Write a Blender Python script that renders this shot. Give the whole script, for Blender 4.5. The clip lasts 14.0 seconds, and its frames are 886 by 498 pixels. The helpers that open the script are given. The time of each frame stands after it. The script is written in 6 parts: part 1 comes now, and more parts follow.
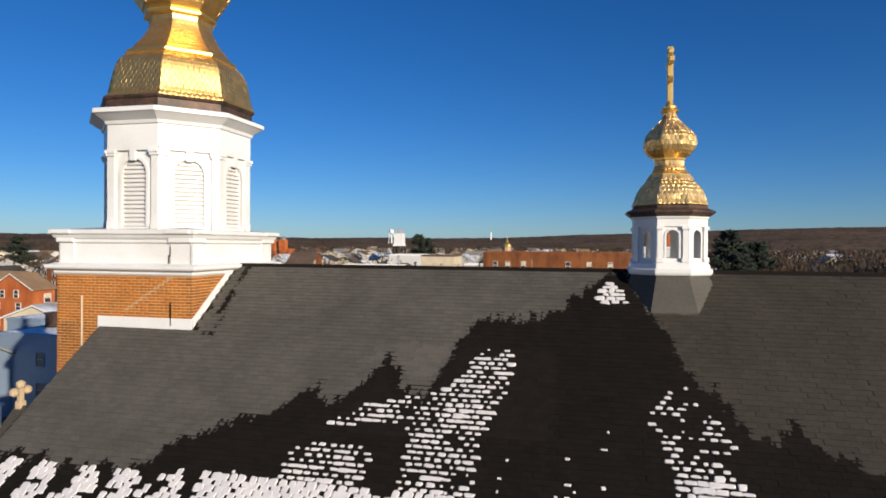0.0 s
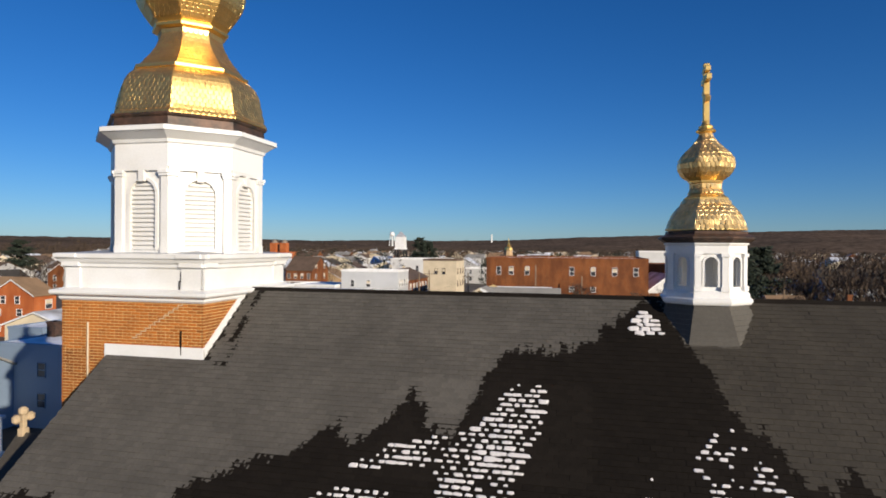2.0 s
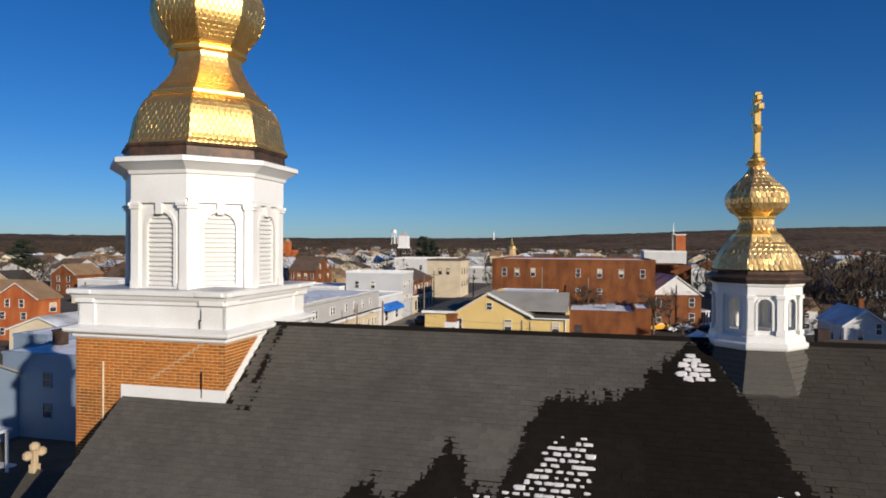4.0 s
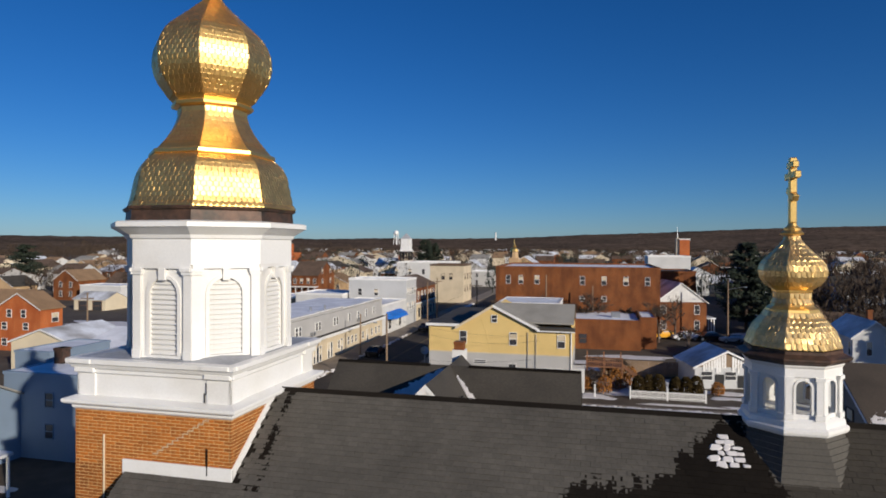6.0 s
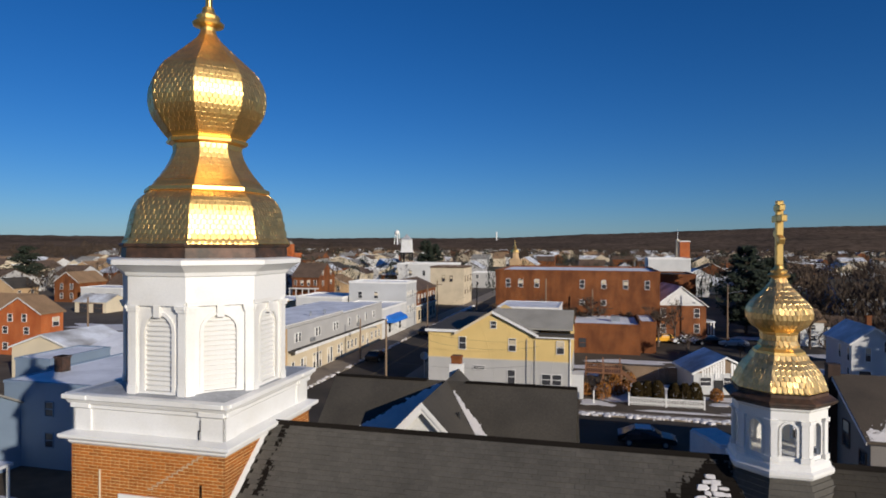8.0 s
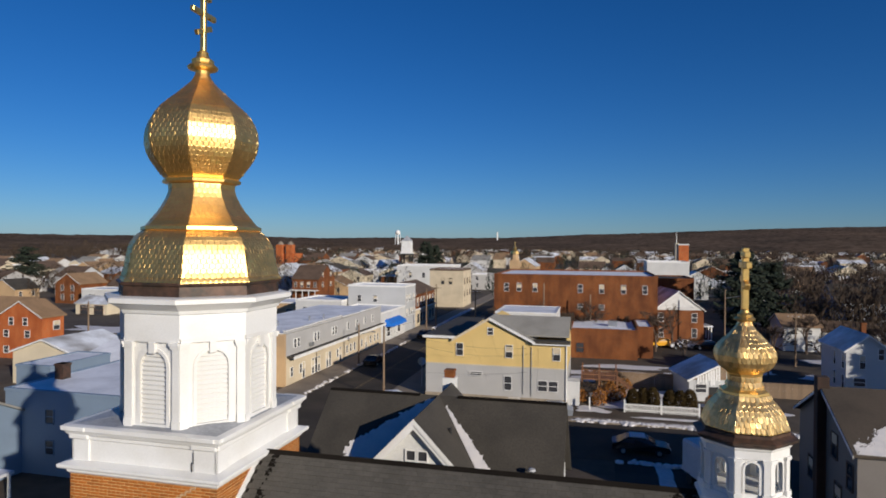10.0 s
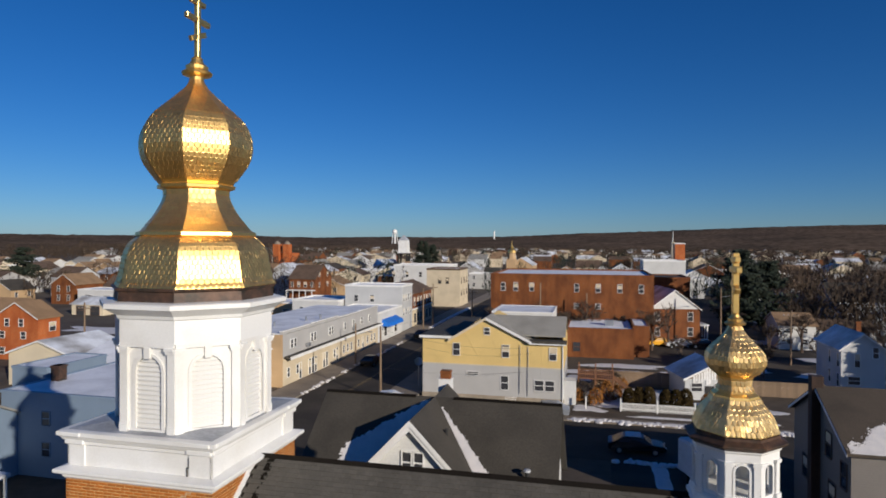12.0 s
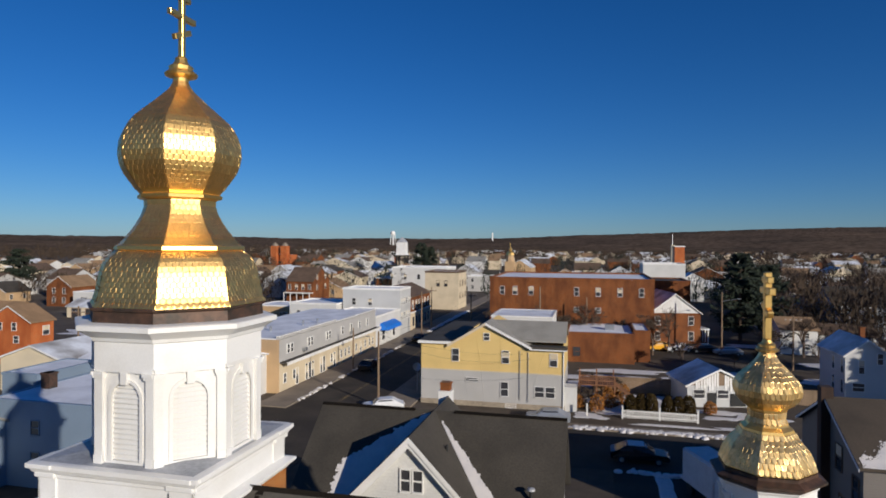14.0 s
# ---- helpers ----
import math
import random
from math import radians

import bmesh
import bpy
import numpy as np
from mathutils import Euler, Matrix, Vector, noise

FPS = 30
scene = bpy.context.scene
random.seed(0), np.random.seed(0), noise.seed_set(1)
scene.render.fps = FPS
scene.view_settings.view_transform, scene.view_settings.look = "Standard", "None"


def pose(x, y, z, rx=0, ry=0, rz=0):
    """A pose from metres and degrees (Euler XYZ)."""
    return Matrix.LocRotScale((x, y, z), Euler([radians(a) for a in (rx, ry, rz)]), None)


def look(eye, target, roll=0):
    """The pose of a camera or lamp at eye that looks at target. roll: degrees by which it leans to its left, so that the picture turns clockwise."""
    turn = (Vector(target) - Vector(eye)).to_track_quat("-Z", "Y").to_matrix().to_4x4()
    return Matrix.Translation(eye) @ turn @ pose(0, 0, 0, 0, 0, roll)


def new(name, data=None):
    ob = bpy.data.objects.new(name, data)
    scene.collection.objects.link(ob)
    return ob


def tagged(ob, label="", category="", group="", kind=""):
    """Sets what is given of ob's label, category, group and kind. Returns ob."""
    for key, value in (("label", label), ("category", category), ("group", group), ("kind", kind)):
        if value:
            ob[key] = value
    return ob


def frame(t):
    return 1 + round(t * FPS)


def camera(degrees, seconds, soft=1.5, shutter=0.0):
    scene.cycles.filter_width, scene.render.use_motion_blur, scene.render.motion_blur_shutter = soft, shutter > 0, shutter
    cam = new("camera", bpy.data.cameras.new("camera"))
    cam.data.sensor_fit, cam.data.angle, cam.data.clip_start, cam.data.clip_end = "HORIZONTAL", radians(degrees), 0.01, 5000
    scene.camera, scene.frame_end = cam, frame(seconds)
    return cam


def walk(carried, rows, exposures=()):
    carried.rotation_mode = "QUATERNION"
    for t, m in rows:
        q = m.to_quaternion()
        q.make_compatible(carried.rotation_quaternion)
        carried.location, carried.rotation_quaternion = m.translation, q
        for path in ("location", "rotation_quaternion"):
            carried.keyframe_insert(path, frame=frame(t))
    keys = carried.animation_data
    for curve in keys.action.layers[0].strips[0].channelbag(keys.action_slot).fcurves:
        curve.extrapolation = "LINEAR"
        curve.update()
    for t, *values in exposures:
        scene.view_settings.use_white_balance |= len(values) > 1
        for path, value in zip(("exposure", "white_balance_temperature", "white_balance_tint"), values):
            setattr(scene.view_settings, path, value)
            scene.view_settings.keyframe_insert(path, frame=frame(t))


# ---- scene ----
cam = camera(71.1, 14.0, soft=1.8)
PATH = [
    (0, (1.051, -0.491, 13.282), (1.048, 1.508, 13.27), 0.4),
    (0.5, (1.006, -0.368, 13.393), (1.003, 1.632, 13.383), 0.4),
    (1, (0.897, -0.182, 13.525), (0.894, 1.818, 13.519), 0.5),
    (1.5, (0.741, -0.026, 13.646), (0.738, 1.974, 13.639), 0.4),
    (2, (0.574, 0.122, 13.753), (0.569, 2.122, 13.749), 0.4),
    (4.5, (-0.172, 0.928, 14.822), (-0.184, 2.928, 14.808), 0.3),
    (5, (-0.26, 1.087, 15.16), (-0.273, 3.087, 15.147), 0.3),
    (5.5, (-0.319, 1.22, 15.532), (-0.334, 3.22, 15.52), 0.3),
    (6, (-0.349, 1.358, 15.83), (-0.366, 3.357, 15.818), 0.2),
    (6.5, (-0.335, 1.42, 16.05), (-0.352, 3.42, 16.038), 0.2),
    (7, (-0.297, 1.401, 16.22), (-0.316, 3.401, 16.207), 0.2),
    (7.5, (-0.233, 1.324, 16.401), (-0.253, 3.324, 16.388), 0.2),
    (8, (-0.167, 1.231, 16.583), (-0.187, 3.231, 16.569), 0.2),
    (8.5, (-0.043, 1.093, 16.793), (-0.067, 3.093, 16.778), 0.2),
    (9, (0.056, 0.939, 17.039), (0.031, 2.939, 17.024), 0.3),
    (11.5, (0.275, 0.586, 17.598), (0.257, 2.586, 17.583), 0.3),
    (12, (0.267, 0.628, 17.533), (0.254, 2.628, 17.515), 0.2),
    (12.5, (0.257, 0.738, 17.527), (0.248, 2.738, 17.51), 0.2),
    (13, (0.226, 0.991, 17.584), (0.22, 2.991, 17.568), 0.3),
    (13.5, (0.184, 1.291, 17.719), (0.179, 3.291, 17.701), 0.4),
    (14, (0.156, 1.654, 17.814), (0.149, 3.654, 17.801), 0.3),
]
walk(cam, [(t, look(eye, target, roll)) for t, eye, target, roll in PATH], [(0.0, 0.32, 5900, 10), (2.2, 0.27, 5870, 10), (5.0, 0.02, 5700, 10), (9.0, -0.08, 5630, 10), (14.0, -0.08, 5600, 10)])

# world, sun, exposure
SUN_EL, SUN_AZ = 16.5, 142.4  # degrees; azimuth clockwise from +y
world = bpy.data.worlds.new("sky_world")
scene.world = world
world.use_nodes = True
wn = world.node_tree
sky = wn.nodes.new("ShaderNodeTexSky")
sky.sky_type, sky.sun_disc = "NISHITA", False
sky.sun_elevation, sky.sun_rotation = radians(SUN_EL), radians(SUN_AZ)
sky.altitude, sky.air_density, sky.dust_density, sky.ozone_density = 200, 0.9, 0.22, 6.0
deep = wn.nodes.new("ShaderNodeHueSaturation")
deep.inputs["Hue"].default_value, deep.inputs["Saturation"].default_value = 0.5055, 1.13
wn.links.new(sky.outputs[0], deep.inputs["Color"])
wn.links.new(deep.outputs[0], wn.nodes["Background"].inputs[0])
wn.nodes["Background"].inputs[1].default_value = 0.0715
sun_data = bpy.data.lights.new("sun", "SUN")
sun_data.energy, sun_data.angle, sun_data.color = 5.0, radians(0.5), (1.0, 0.835, 0.62)
sun = new("sun", sun_data)
sa, se = radians(SUN_AZ), radians(SUN_EL)
sun.matrix_world = look((math.sin(sa) * math.cos(se) * 300, math.cos(sa) * math.cos(se) * 300, math.sin(se) * 300), (0, 0, 0))

# ---- materials ----
MATS = {}


def mat(name, base, rough=0.7, vary=0.25, fine=18.0, coarse=0.9, bump=0.15, metal=0.0, tone=None, island=0.0, obrand=0.0, spec=0.5):
    """A surface with fine grain and large-scale unevenness; tone: the colour of its stains."""
    if name in MATS:
        return MATS[name]
    m = bpy.data.materials.new(name)
    m.use_nodes = True
    nt = m.node_tree
    N, L = nt.nodes, nt.links
    b = N["Principled BSDF"]
    co = N.new("ShaderNodeTexCoord")
    n1, n2 = N.new("ShaderNodeTexNoise"), N.new("ShaderNodeTexNoise")
    n1.inputs["Scale"].default_value, n1.inputs["Detail"].default_value = fine, 6
    n2.inputs["Scale"].default_value, n2.inputs["Detail"].default_value = coarse, 4
    for n in (n1, n2):
        L.new(co.outputs["Object"], n.inputs["Vector"])
    mix = N.new("ShaderNodeMix")
    mix.data_type = "RGBA"
    dark = tone or tuple(c * (1 - vary) for c in base)
    mix.inputs["A"].default_value, mix.inputs["B"].default_value = (*dark, 1), (*base, 1)
    ramp = N.new("ShaderNodeMapRange")
    ramp.inputs["From Min"].default_value, ramp.inputs["From Max"].default_value = 0.32, 0.6
    L.new(n2.outputs["Fac"], ramp.inputs["Value"])
    L.new(ramp.outputs["Result"], mix.inputs["Factor"])
    hsv = N.new("ShaderNodeHueSaturation")
    L.new(mix.outputs["Result"], hsv.inputs["Color"])
    val = N.new("ShaderNodeMapRange")
    val.inputs["To Min"].default_value, val.inputs["To Max"].default_value = 1 - vary * 0.8, 1 + vary * 0.6
    val.inputs["From Min"].default_value, val.inputs["From Max"].default_value = 0.25, 0.75
    L.new(n1.outputs["Fac"], val.inputs["Value"])
    last = val.outputs["Result"]
    for amount, node, sock in ((island, "ShaderNodeNewGeometry", "Random Per Island"), (obrand, "ShaderNodeObjectInfo", "Random")):
        if amount:
            g, r, mul = N.new(node), N.new("ShaderNodeMapRange"), N.new("ShaderNodeMath")
            r.inputs["To Min"].default_value, r.inputs["To Max"].default_value = 1 - amount, 1 + amount
            L.new(g.outputs[sock], r.inputs["Value"])
            mul.operation = "MULTIPLY"
            L.new(last, mul.inputs[0])
            L.new(r.outputs["Result"], mul.inputs[1])
            last = mul.outputs[0]
    L.new(last, hsv.inputs["Value"])
    L.new(hsv.outputs["Color"], b.inputs["Base Color"])
    b.inputs["Roughness"].default_value, b.inputs["Metallic"].default_value = rough, metal
    b.inputs["Specular IOR Level"].default_value = spec
    if bump:
        bp = N.new("ShaderNodeBump")
        bp.inputs["Strength"].default_value, bp.inputs["Distance"].default_value = bump, 0.02
        L.new(n1.outputs["Fac"], bp.inputs["Height"])
        L.new(bp.outputs["Normal"], b.inputs["Normal"])
    MATS[name] = m
    return m


def siding(name, base, board=0.13, rough=0.6):
    """Horizontal lapped boards: saw-tooth relief in height on a weathered paint."""
    if name in MATS:
        return MATS[name]
    m = mat(name, base, rough, 0.1, 12, 0.35, 0)
    nt = m.node_tree
    N, L = nt.nodes, nt.links
    co, sep, mul, fr, bp = (N.new("ShaderNode" + k) for k in ("TexCoord", "SeparateXYZ", "Math", "Math", "Bump"))
    L.new(co.outputs["Object"], sep.inputs[0])
    mul.operation, fr.operation = "MULTIPLY", "FRACT"
    mul.inputs[1].default_value = 1 / board
    L.new(sep.outputs["Z"], mul.inputs[0])
    L.new(mul.outputs[0], fr.inputs[0])
    L.new(fr.outputs[0], bp.inputs["Height"])
    bp.invert = True
    bp.inputs["Strength"].default_value, bp.inputs["Distance"].default_value = 0.6, 0.02
    L.new(bp.outputs["Normal"], N["Principled BSDF"].inputs["Normal"])
    return m


def brickwork(name, c1, c2, mortar, grime=0.45):
    """Brick courses for walls far off, wrapped round the corners by adding x and y."""
    if name in MATS:
        return MATS[name]
    m = mat(name, c1, 0.85, 0.2, 9, 0.3, 0)
    nt = m.node_tree
    N, L = nt.nodes, nt.links
    co, sep, add, com, br = (N.new("ShaderNode" + k) for k in ("TexCoord", "SeparateXYZ", "Math", "CombineXYZ", "TexBrick"))
    L.new(co.outputs["Object"], sep.inputs[0])
    L.new(sep.outputs["X"], add.inputs[0])
    L.new(sep.outputs["Y"], add.inputs[1])
    L.new(add.outputs[0], com.inputs["X"])
    L.new(sep.outputs["Z"], com.inputs["Y"])
    L.new(com.outputs[0], br.inputs["Vector"])
    br.inputs["Scale"].default_value = 1.0
    br.inputs["Brick Width"].default_value, br.inputs["Row Height"].default_value = 0.215, 0.072
    br.inputs["Mortar Size"].default_value = 0.006
    br.inputs["Color1"].default_value, br.inputs["Color2"].default_value, br.inputs["Mortar"].default_value = (*c1, 1), (*c2, 1), (*mortar, 1)
    hsv = [n for n in N if n.bl_idname == "ShaderNodeHueSaturation"][0]
    # soot and rain streaks: broad stains, drawn out downwards
    squash, st, lo, soot = (N.new("ShaderNode" + k) for k in ("Mapping", "TexNoise", "MapRange", "Mix"))
    squash.inputs["Scale"].default_value = (1.0, 1.0, 0.45)
    L.new(co.outputs["Object"], squash.inputs["Vector"])
    L.new(squash.outputs[0], st.inputs["Vector"])
    st.inputs["Scale"].default_value, st.inputs["Detail"].default_value = 0.55, 6
    lo.inputs["From Min"].default_value, lo.inputs["From Max"].default_value = 0.36, 0.62
    L.new(st.outputs["Fac"], lo.inputs["Value"])
    soot.data_type = "RGBA"
    soot.inputs["A"].default_value = (*(c * grime for c in c2), 1)
    L.new(lo.outputs["Result"], soot.inputs["Factor"])
    L.new(br.outputs["Color"], soot.inputs["B"])
    L.new(soot.outputs["Result"], hsv.inputs["Color"])
    return m


M_WHITE = mat("white_paint", (0.8, 0.79, 0.76), 0.45, 0.06, 30, 0.8, 0.05, tone=(0.72, 0.70, 0.65))
M_LEAD = mat("lead_sheet", (0.42, 0.43, 0.45), 0.55, 0.3, 14, 1.2, 0.2)
M_GOLD = mat("gold_leaf", (1.0, 0.655, 0.225), 0.45, 0.14, 26, 2.5, 0.05, metal=1.0, island=0.07, obrand=0.07)
M_GOLD_SOFT = mat("gold_leaf_soft", (0.95, 0.69, 0.31), 0.47, 0.2, 16, 3.0, 0.12, metal=1.0, tone=(0.80, 0.54, 0.20), island=0.12)
M_GOLD_TRIM = mat("gold_trim", (0.98, 0.66, 0.21), 0.44, 0.1, 25, 1.5, 0.08, metal=1.0)
M_COPPER = mat("brown_copper", (0.10, 0.055, 0.034), 0.55, 0.5, 9, 3.2, 0.25, metal=0.25, tone=(0.03, 0.027, 0.02))
M_BRICK = mat("orange_brick", (0.36, 0.112, 0.009), 0.85, 0.25, 30, 1.2, 0.3, island=0.2, obrand=0.2)
M_MORTAR = mat("mortar", (0.68, 0.46, 0.20), 0.9, 0.2, 40, 1.5, 0.3)
M_SLATE = mat("grey_slate", (0.102, 0.093, 0.078), 0.8, 0.2, 22, 0.8, 0.25, island=0.10, obrand=0.10, spec=0.3)
M_SLATE_DARK = mat("darker_slate", (0.050, 0.043, 0.032), 0.75, 0.2, 22, 0.8, 0.2, island=0.1, obrand=0.1, spec=0.3)
M_WET = mat("wet_slate_and_shade", (0.0135, 0.011, 0.0085), 0.75, 0.2, 22, 0.8, 0.15, island=0.12, obrand=0.12, spec=0.08)
M_SNOW = mat("snow", (0.72, 0.685, 0.66), 0.65, 0.1, 30, 2.0, 0.4, tone=(0.62, 0.60, 0.60))
M_DARKROOF = mat("dark_shingle", (0.060, 0.052, 0.040), 0.85, 0.3, 14, 0.5, 0.3)
M_BROWNROOF = mat("brown_shingle", (0.13, 0.085, 0.055), 0.85, 0.3, 14, 0.5, 0.3)
M_UMBERROOF = mat("umber_shingle", (0.072, 0.055, 0.038), 0.85, 0.3, 14, 0.5, 0.3)
M_SOOTBRICK = brickwork("sooty_brickwork", (0.10, 0.045, 0.025), (0.07, 0.035, 0.02), (0.1, 0.07, 0.045))
M_TANROOF = mat("tan_shingle", (0.30, 0.19, 0.10), 0.85, 0.25, 14, 0.5, 0.3)
M_GREYROOF = mat("grey_shingle", (0.30, 0.285, 0.25), 0.85, 0.2, 14, 0.5, 0.3)
M_SNOWROOF = mat("snowy_roof", (0.78, 0.81, 0.86), 0.7, 0.12, 3, 0.25, 0.3, tone=(0.30, 0.29, 0.28))
M_SNOWFLAT = mat("snow_covered_flat_roof", (0.88, 0.89, 0.92), 0.7, 0.08, 3, 0.35, 0.2, tone=(0.66, 0.67, 0.70))
M_WHITE_SID = siding("white_siding", (0.64, 0.63, 0.60))
M_PALE_SID = siding("pale_siding", (0.52, 0.52, 0.51))
M_CREAM_SID = siding("cream_siding", (0.70, 0.60, 0.42))
M_YELLOW_SID = siding("yellow_siding", (0.72, 0.52, 0.19), 0.11)
M_GREY_SID = siding("grey_siding", (0.46, 0.445, 0.42), 0.11)
# pale siding darkened in colour for the shade on the near house
M_GREYSHADE_SID = siding("grey_shade_siding", (0.17, 0.152, 0.135), 0.13)
M_BLUEGREY_SID = siding("bluegrey_siding", (0.55, 0.57, 0.6), 0.15)
M_TAN = mat("tan_render", (0.50, 0.34, 0.18), 0.85, 0.15, 9, 0.3, 0.15)
M_CREAM = mat("cream_render", (0.62, 0.52, 0.36), 0.8, 0.15, 9, 0.4, 0.1)
M_BRICKWALL = brickwork("red_brickwork", (0.25, 0.074, 0.010), (0.18, 0.052, 0.008), (0.21, 0.10, 0.035), 0.62)
M_ORANGEBRICK = brickwork("orange_brickwork", (0.52, 0.135, 0.024), (0.42, 0.10, 0.018), (0.46, 0.22, 0.09), 0.8)
# siding of white walls, with the blue shade on them put into the colour
M_BLUESHADE_SID = siding("blue_shade_siding", (0.20, 0.26, 0.34), 0.13)
M_ASPHALT = mat("asphalt", (0.040, 0.033, 0.026), 0.9, 0.3, 8, 0.25, 0.2, tone=(0.066, 0.054, 0.041), spec=0.3)
M_CONCRETE = mat("concrete", (0.25, 0.205, 0.155), 0.9, 0.25, 9, 0.4, 0.2)
M_LIMESTONE = mat("pale_limestone", (0.55, 0.42, 0.26), 0.85, 0.25, 20, 2.0, 0.3)
M_STONE = mat("foundation_stone", (0.36, 0.30, 0.22), 0.9, 0.3, 5, 0.8, 0.4)
M_GROUND = mat("winter_ground", (0.062, 0.043, 0.026), 0.95, 0.4, 0.8, 0.07, 0.3, tone=(0.095, 0.076, 0.056))
M_GLASS = mat("window_glass", (0.055, 0.055, 0.06), 0.12, 0.2, 3, 0.6, 0.02)
M_WOOD = mat("weathered_wood", (0.26, 0.18, 0.11), 0.85, 0.3, 10, 0.8, 0.3, obrand=0.15)
M_BROWNWOOD = mat("brown_deck_wood", (0.22, 0.10, 0.045), 0.8, 0.3, 10, 0.8, 0.3, obrand=0.15)
M_BLUE = mat("blue_canvas", (0.02, 0.16, 0.62), 0.7, 0.15, 8, 1, 0.1)
M_METAL = mat("galvanised_metal", (0.45, 0.46, 0.47), 0.4, 0.2, 8, 1, 0.1, metal=0.8)
M_BARK = mat("bark", (0.13, 0.09, 0.065), 0.95, 0.3, 12, 1, 0.5)
M_TWIGS = mat("bare_twigs", (0.062, 0.041, 0.025), 0.95, 0.3, 2, 0.1, 0, island=0.35)
M_PINE = mat("pine_needles", (0.020, 0.030, 0.016), 0.9, 0.3, 3, 0.4, 0, island=0.35)
M_HEDGE = mat("brown_hedge", (0.055, 0.038, 0.014), 1.0, 0.3, 6, 0.8, 0, island=0.4, spec=0.05)
M_HILL = mat("wooded_hill", (0.15, 0.108, 0.077), 1.0, 0.7, 0.09, 0.008, 0.0, tone=(0.088, 0.068, 0.052), spec=0.0)
M_TYRE = mat("tyre_rubber", (0.02, 0.02, 0.02), 0.8, 0.2, 10, 1, 0.1)
M_ORANGE_LINE = mat("road_paint_yellow", (0.20, 0.14, 0.05), 0.85, 0.5, 3, 0.5, 0.1, tone=(0.07, 0.055, 0.03))

# ---- building helpers ----
YAW = -13.3
GRID = pose(0, 0, 0, 0, 0, YAW)  # the street grid: u along the church ridge, v away from it


def at(u, v, z=0.0, rz=0.0):
    return GRID @ pose(u, v, z, 0, 0, rz)


def thing(name, m, label, category, group="", kind=""):
    ob = new(name)
    ob.empty_display_size = 0.3
    ob.matrix_world = m
    return tagged(ob, label, category, group, kind)


def finish(name, bm, material):
    me = bpy.data.meshes.new(name)
    bm.normal_update()
    bm.to_mesh(me)
    bm.free()
    for m in material if isinstance(material, (list, tuple)) else [material]:
        me.materials.append(m)
    return me


def part(name, bm, material, parent, label="", m=None, kind=""):
    me = bm if isinstance(bm, bpy.types.Mesh) else finish(name, bm, material)
    ob = new(name, me)
    ob.parent = parent
    if m is not None:
        ob.matrix_basis = m
    return tagged(ob, label, kind=kind)


def solid(name, bm, material, m, label, category, kind="", group=""):
    ob = new(name, finish(name, bm, material))
    ob.matrix_world = m
    return tagged(ob, label, category, group, kind)


def box(bm, x0, x1, y0, y1, z0, z1, mi=0, bevel=0.0):
    vs = [bm.verts.new((x, y, z)) for x in (x0, x1) for y in (y0, y1) for z in (z0, z1)]
    fs = [bm.faces.new([vs[i] for i in q]) for q in ((0, 1, 3, 2), (4, 6, 7, 5), (0, 4, 5, 1), (2, 3, 7, 6), (0, 2, 6, 4), (1, 5, 7, 3))]
    for f in fs:
        f.material_index = mi
    if bevel:
        bmesh.ops.bevel(bm, geom=list({e for f in fs for e in f.edges}), offset=bevel, segments=1, affect="EDGES")
    return bm


def boxm(*a, **k):
    return box(bmesh.new(), *a, **k)


def extrude(bm, ring, move, mi=0):
    """A closed body: the ring of points and the same ring moved."""
    a = [bm.verts.new(p) for p in ring]
    b = [bm.verts.new(Vector(p) + Vector(move)) for p in ring]
    n = len(ring)
    fs = [bm.faces.new(a[::-1]), bm.faces.new(b)] + [bm.faces.new((a[i], a[(i + 1) % n], b[(i + 1) % n], b[i])) for i in range(n)]
    for f in fs:
        f.material_index = mi
    bmesh.ops.recalc_face_normals(bm, faces=fs)
    return bm


def loft(bm, profile, n=8, turn=22.5, cap=True):
    """A body of n sides from (radius to the corner, height) pairs, upwards."""
    rings = []
    for r, z in profile:
        rings.append([bm.verts.new((r * math.cos(radians(turn + 360 * k / n)), r * math.sin(radians(turn + 360 * k / n)), z)) for k in range(n)])
    for a, b in zip(rings, rings[1:]):
        for k in range(n):
            bm.faces.new((a[k], a[(k + 1) % n], b[(k + 1) % n], b[k]))
    if cap:
        bm.faces.new(rings[0][::-1])
        bm.faces.new(rings[-1])
    return bm


def tube(bm, p, q, r0, r1, n=8):
    p, q = Vector(p), Vector(q)
    side = (q - p).normalized().orthogonal().normalized()
    up = (q - p).normalized().cross(side)
    ra, rb = [], []
    for k in range(n):
        c, s = math.cos(2 * math.pi * k / n), math.sin(2 * math.pi * k / n)
        ra.append(bm.verts.new(p + (side * c + up * s) * r0))
        rb.append(bm.verts.new(q + (side * c + up * s) * r1))
    for k in range(n):
        bm.faces.new((ra[k], ra[(k + 1) % n], rb[(k + 1) % n], rb[k]))
    bm.faces.new(ra[::-1])
    bm.faces.new(rb)
    return bm


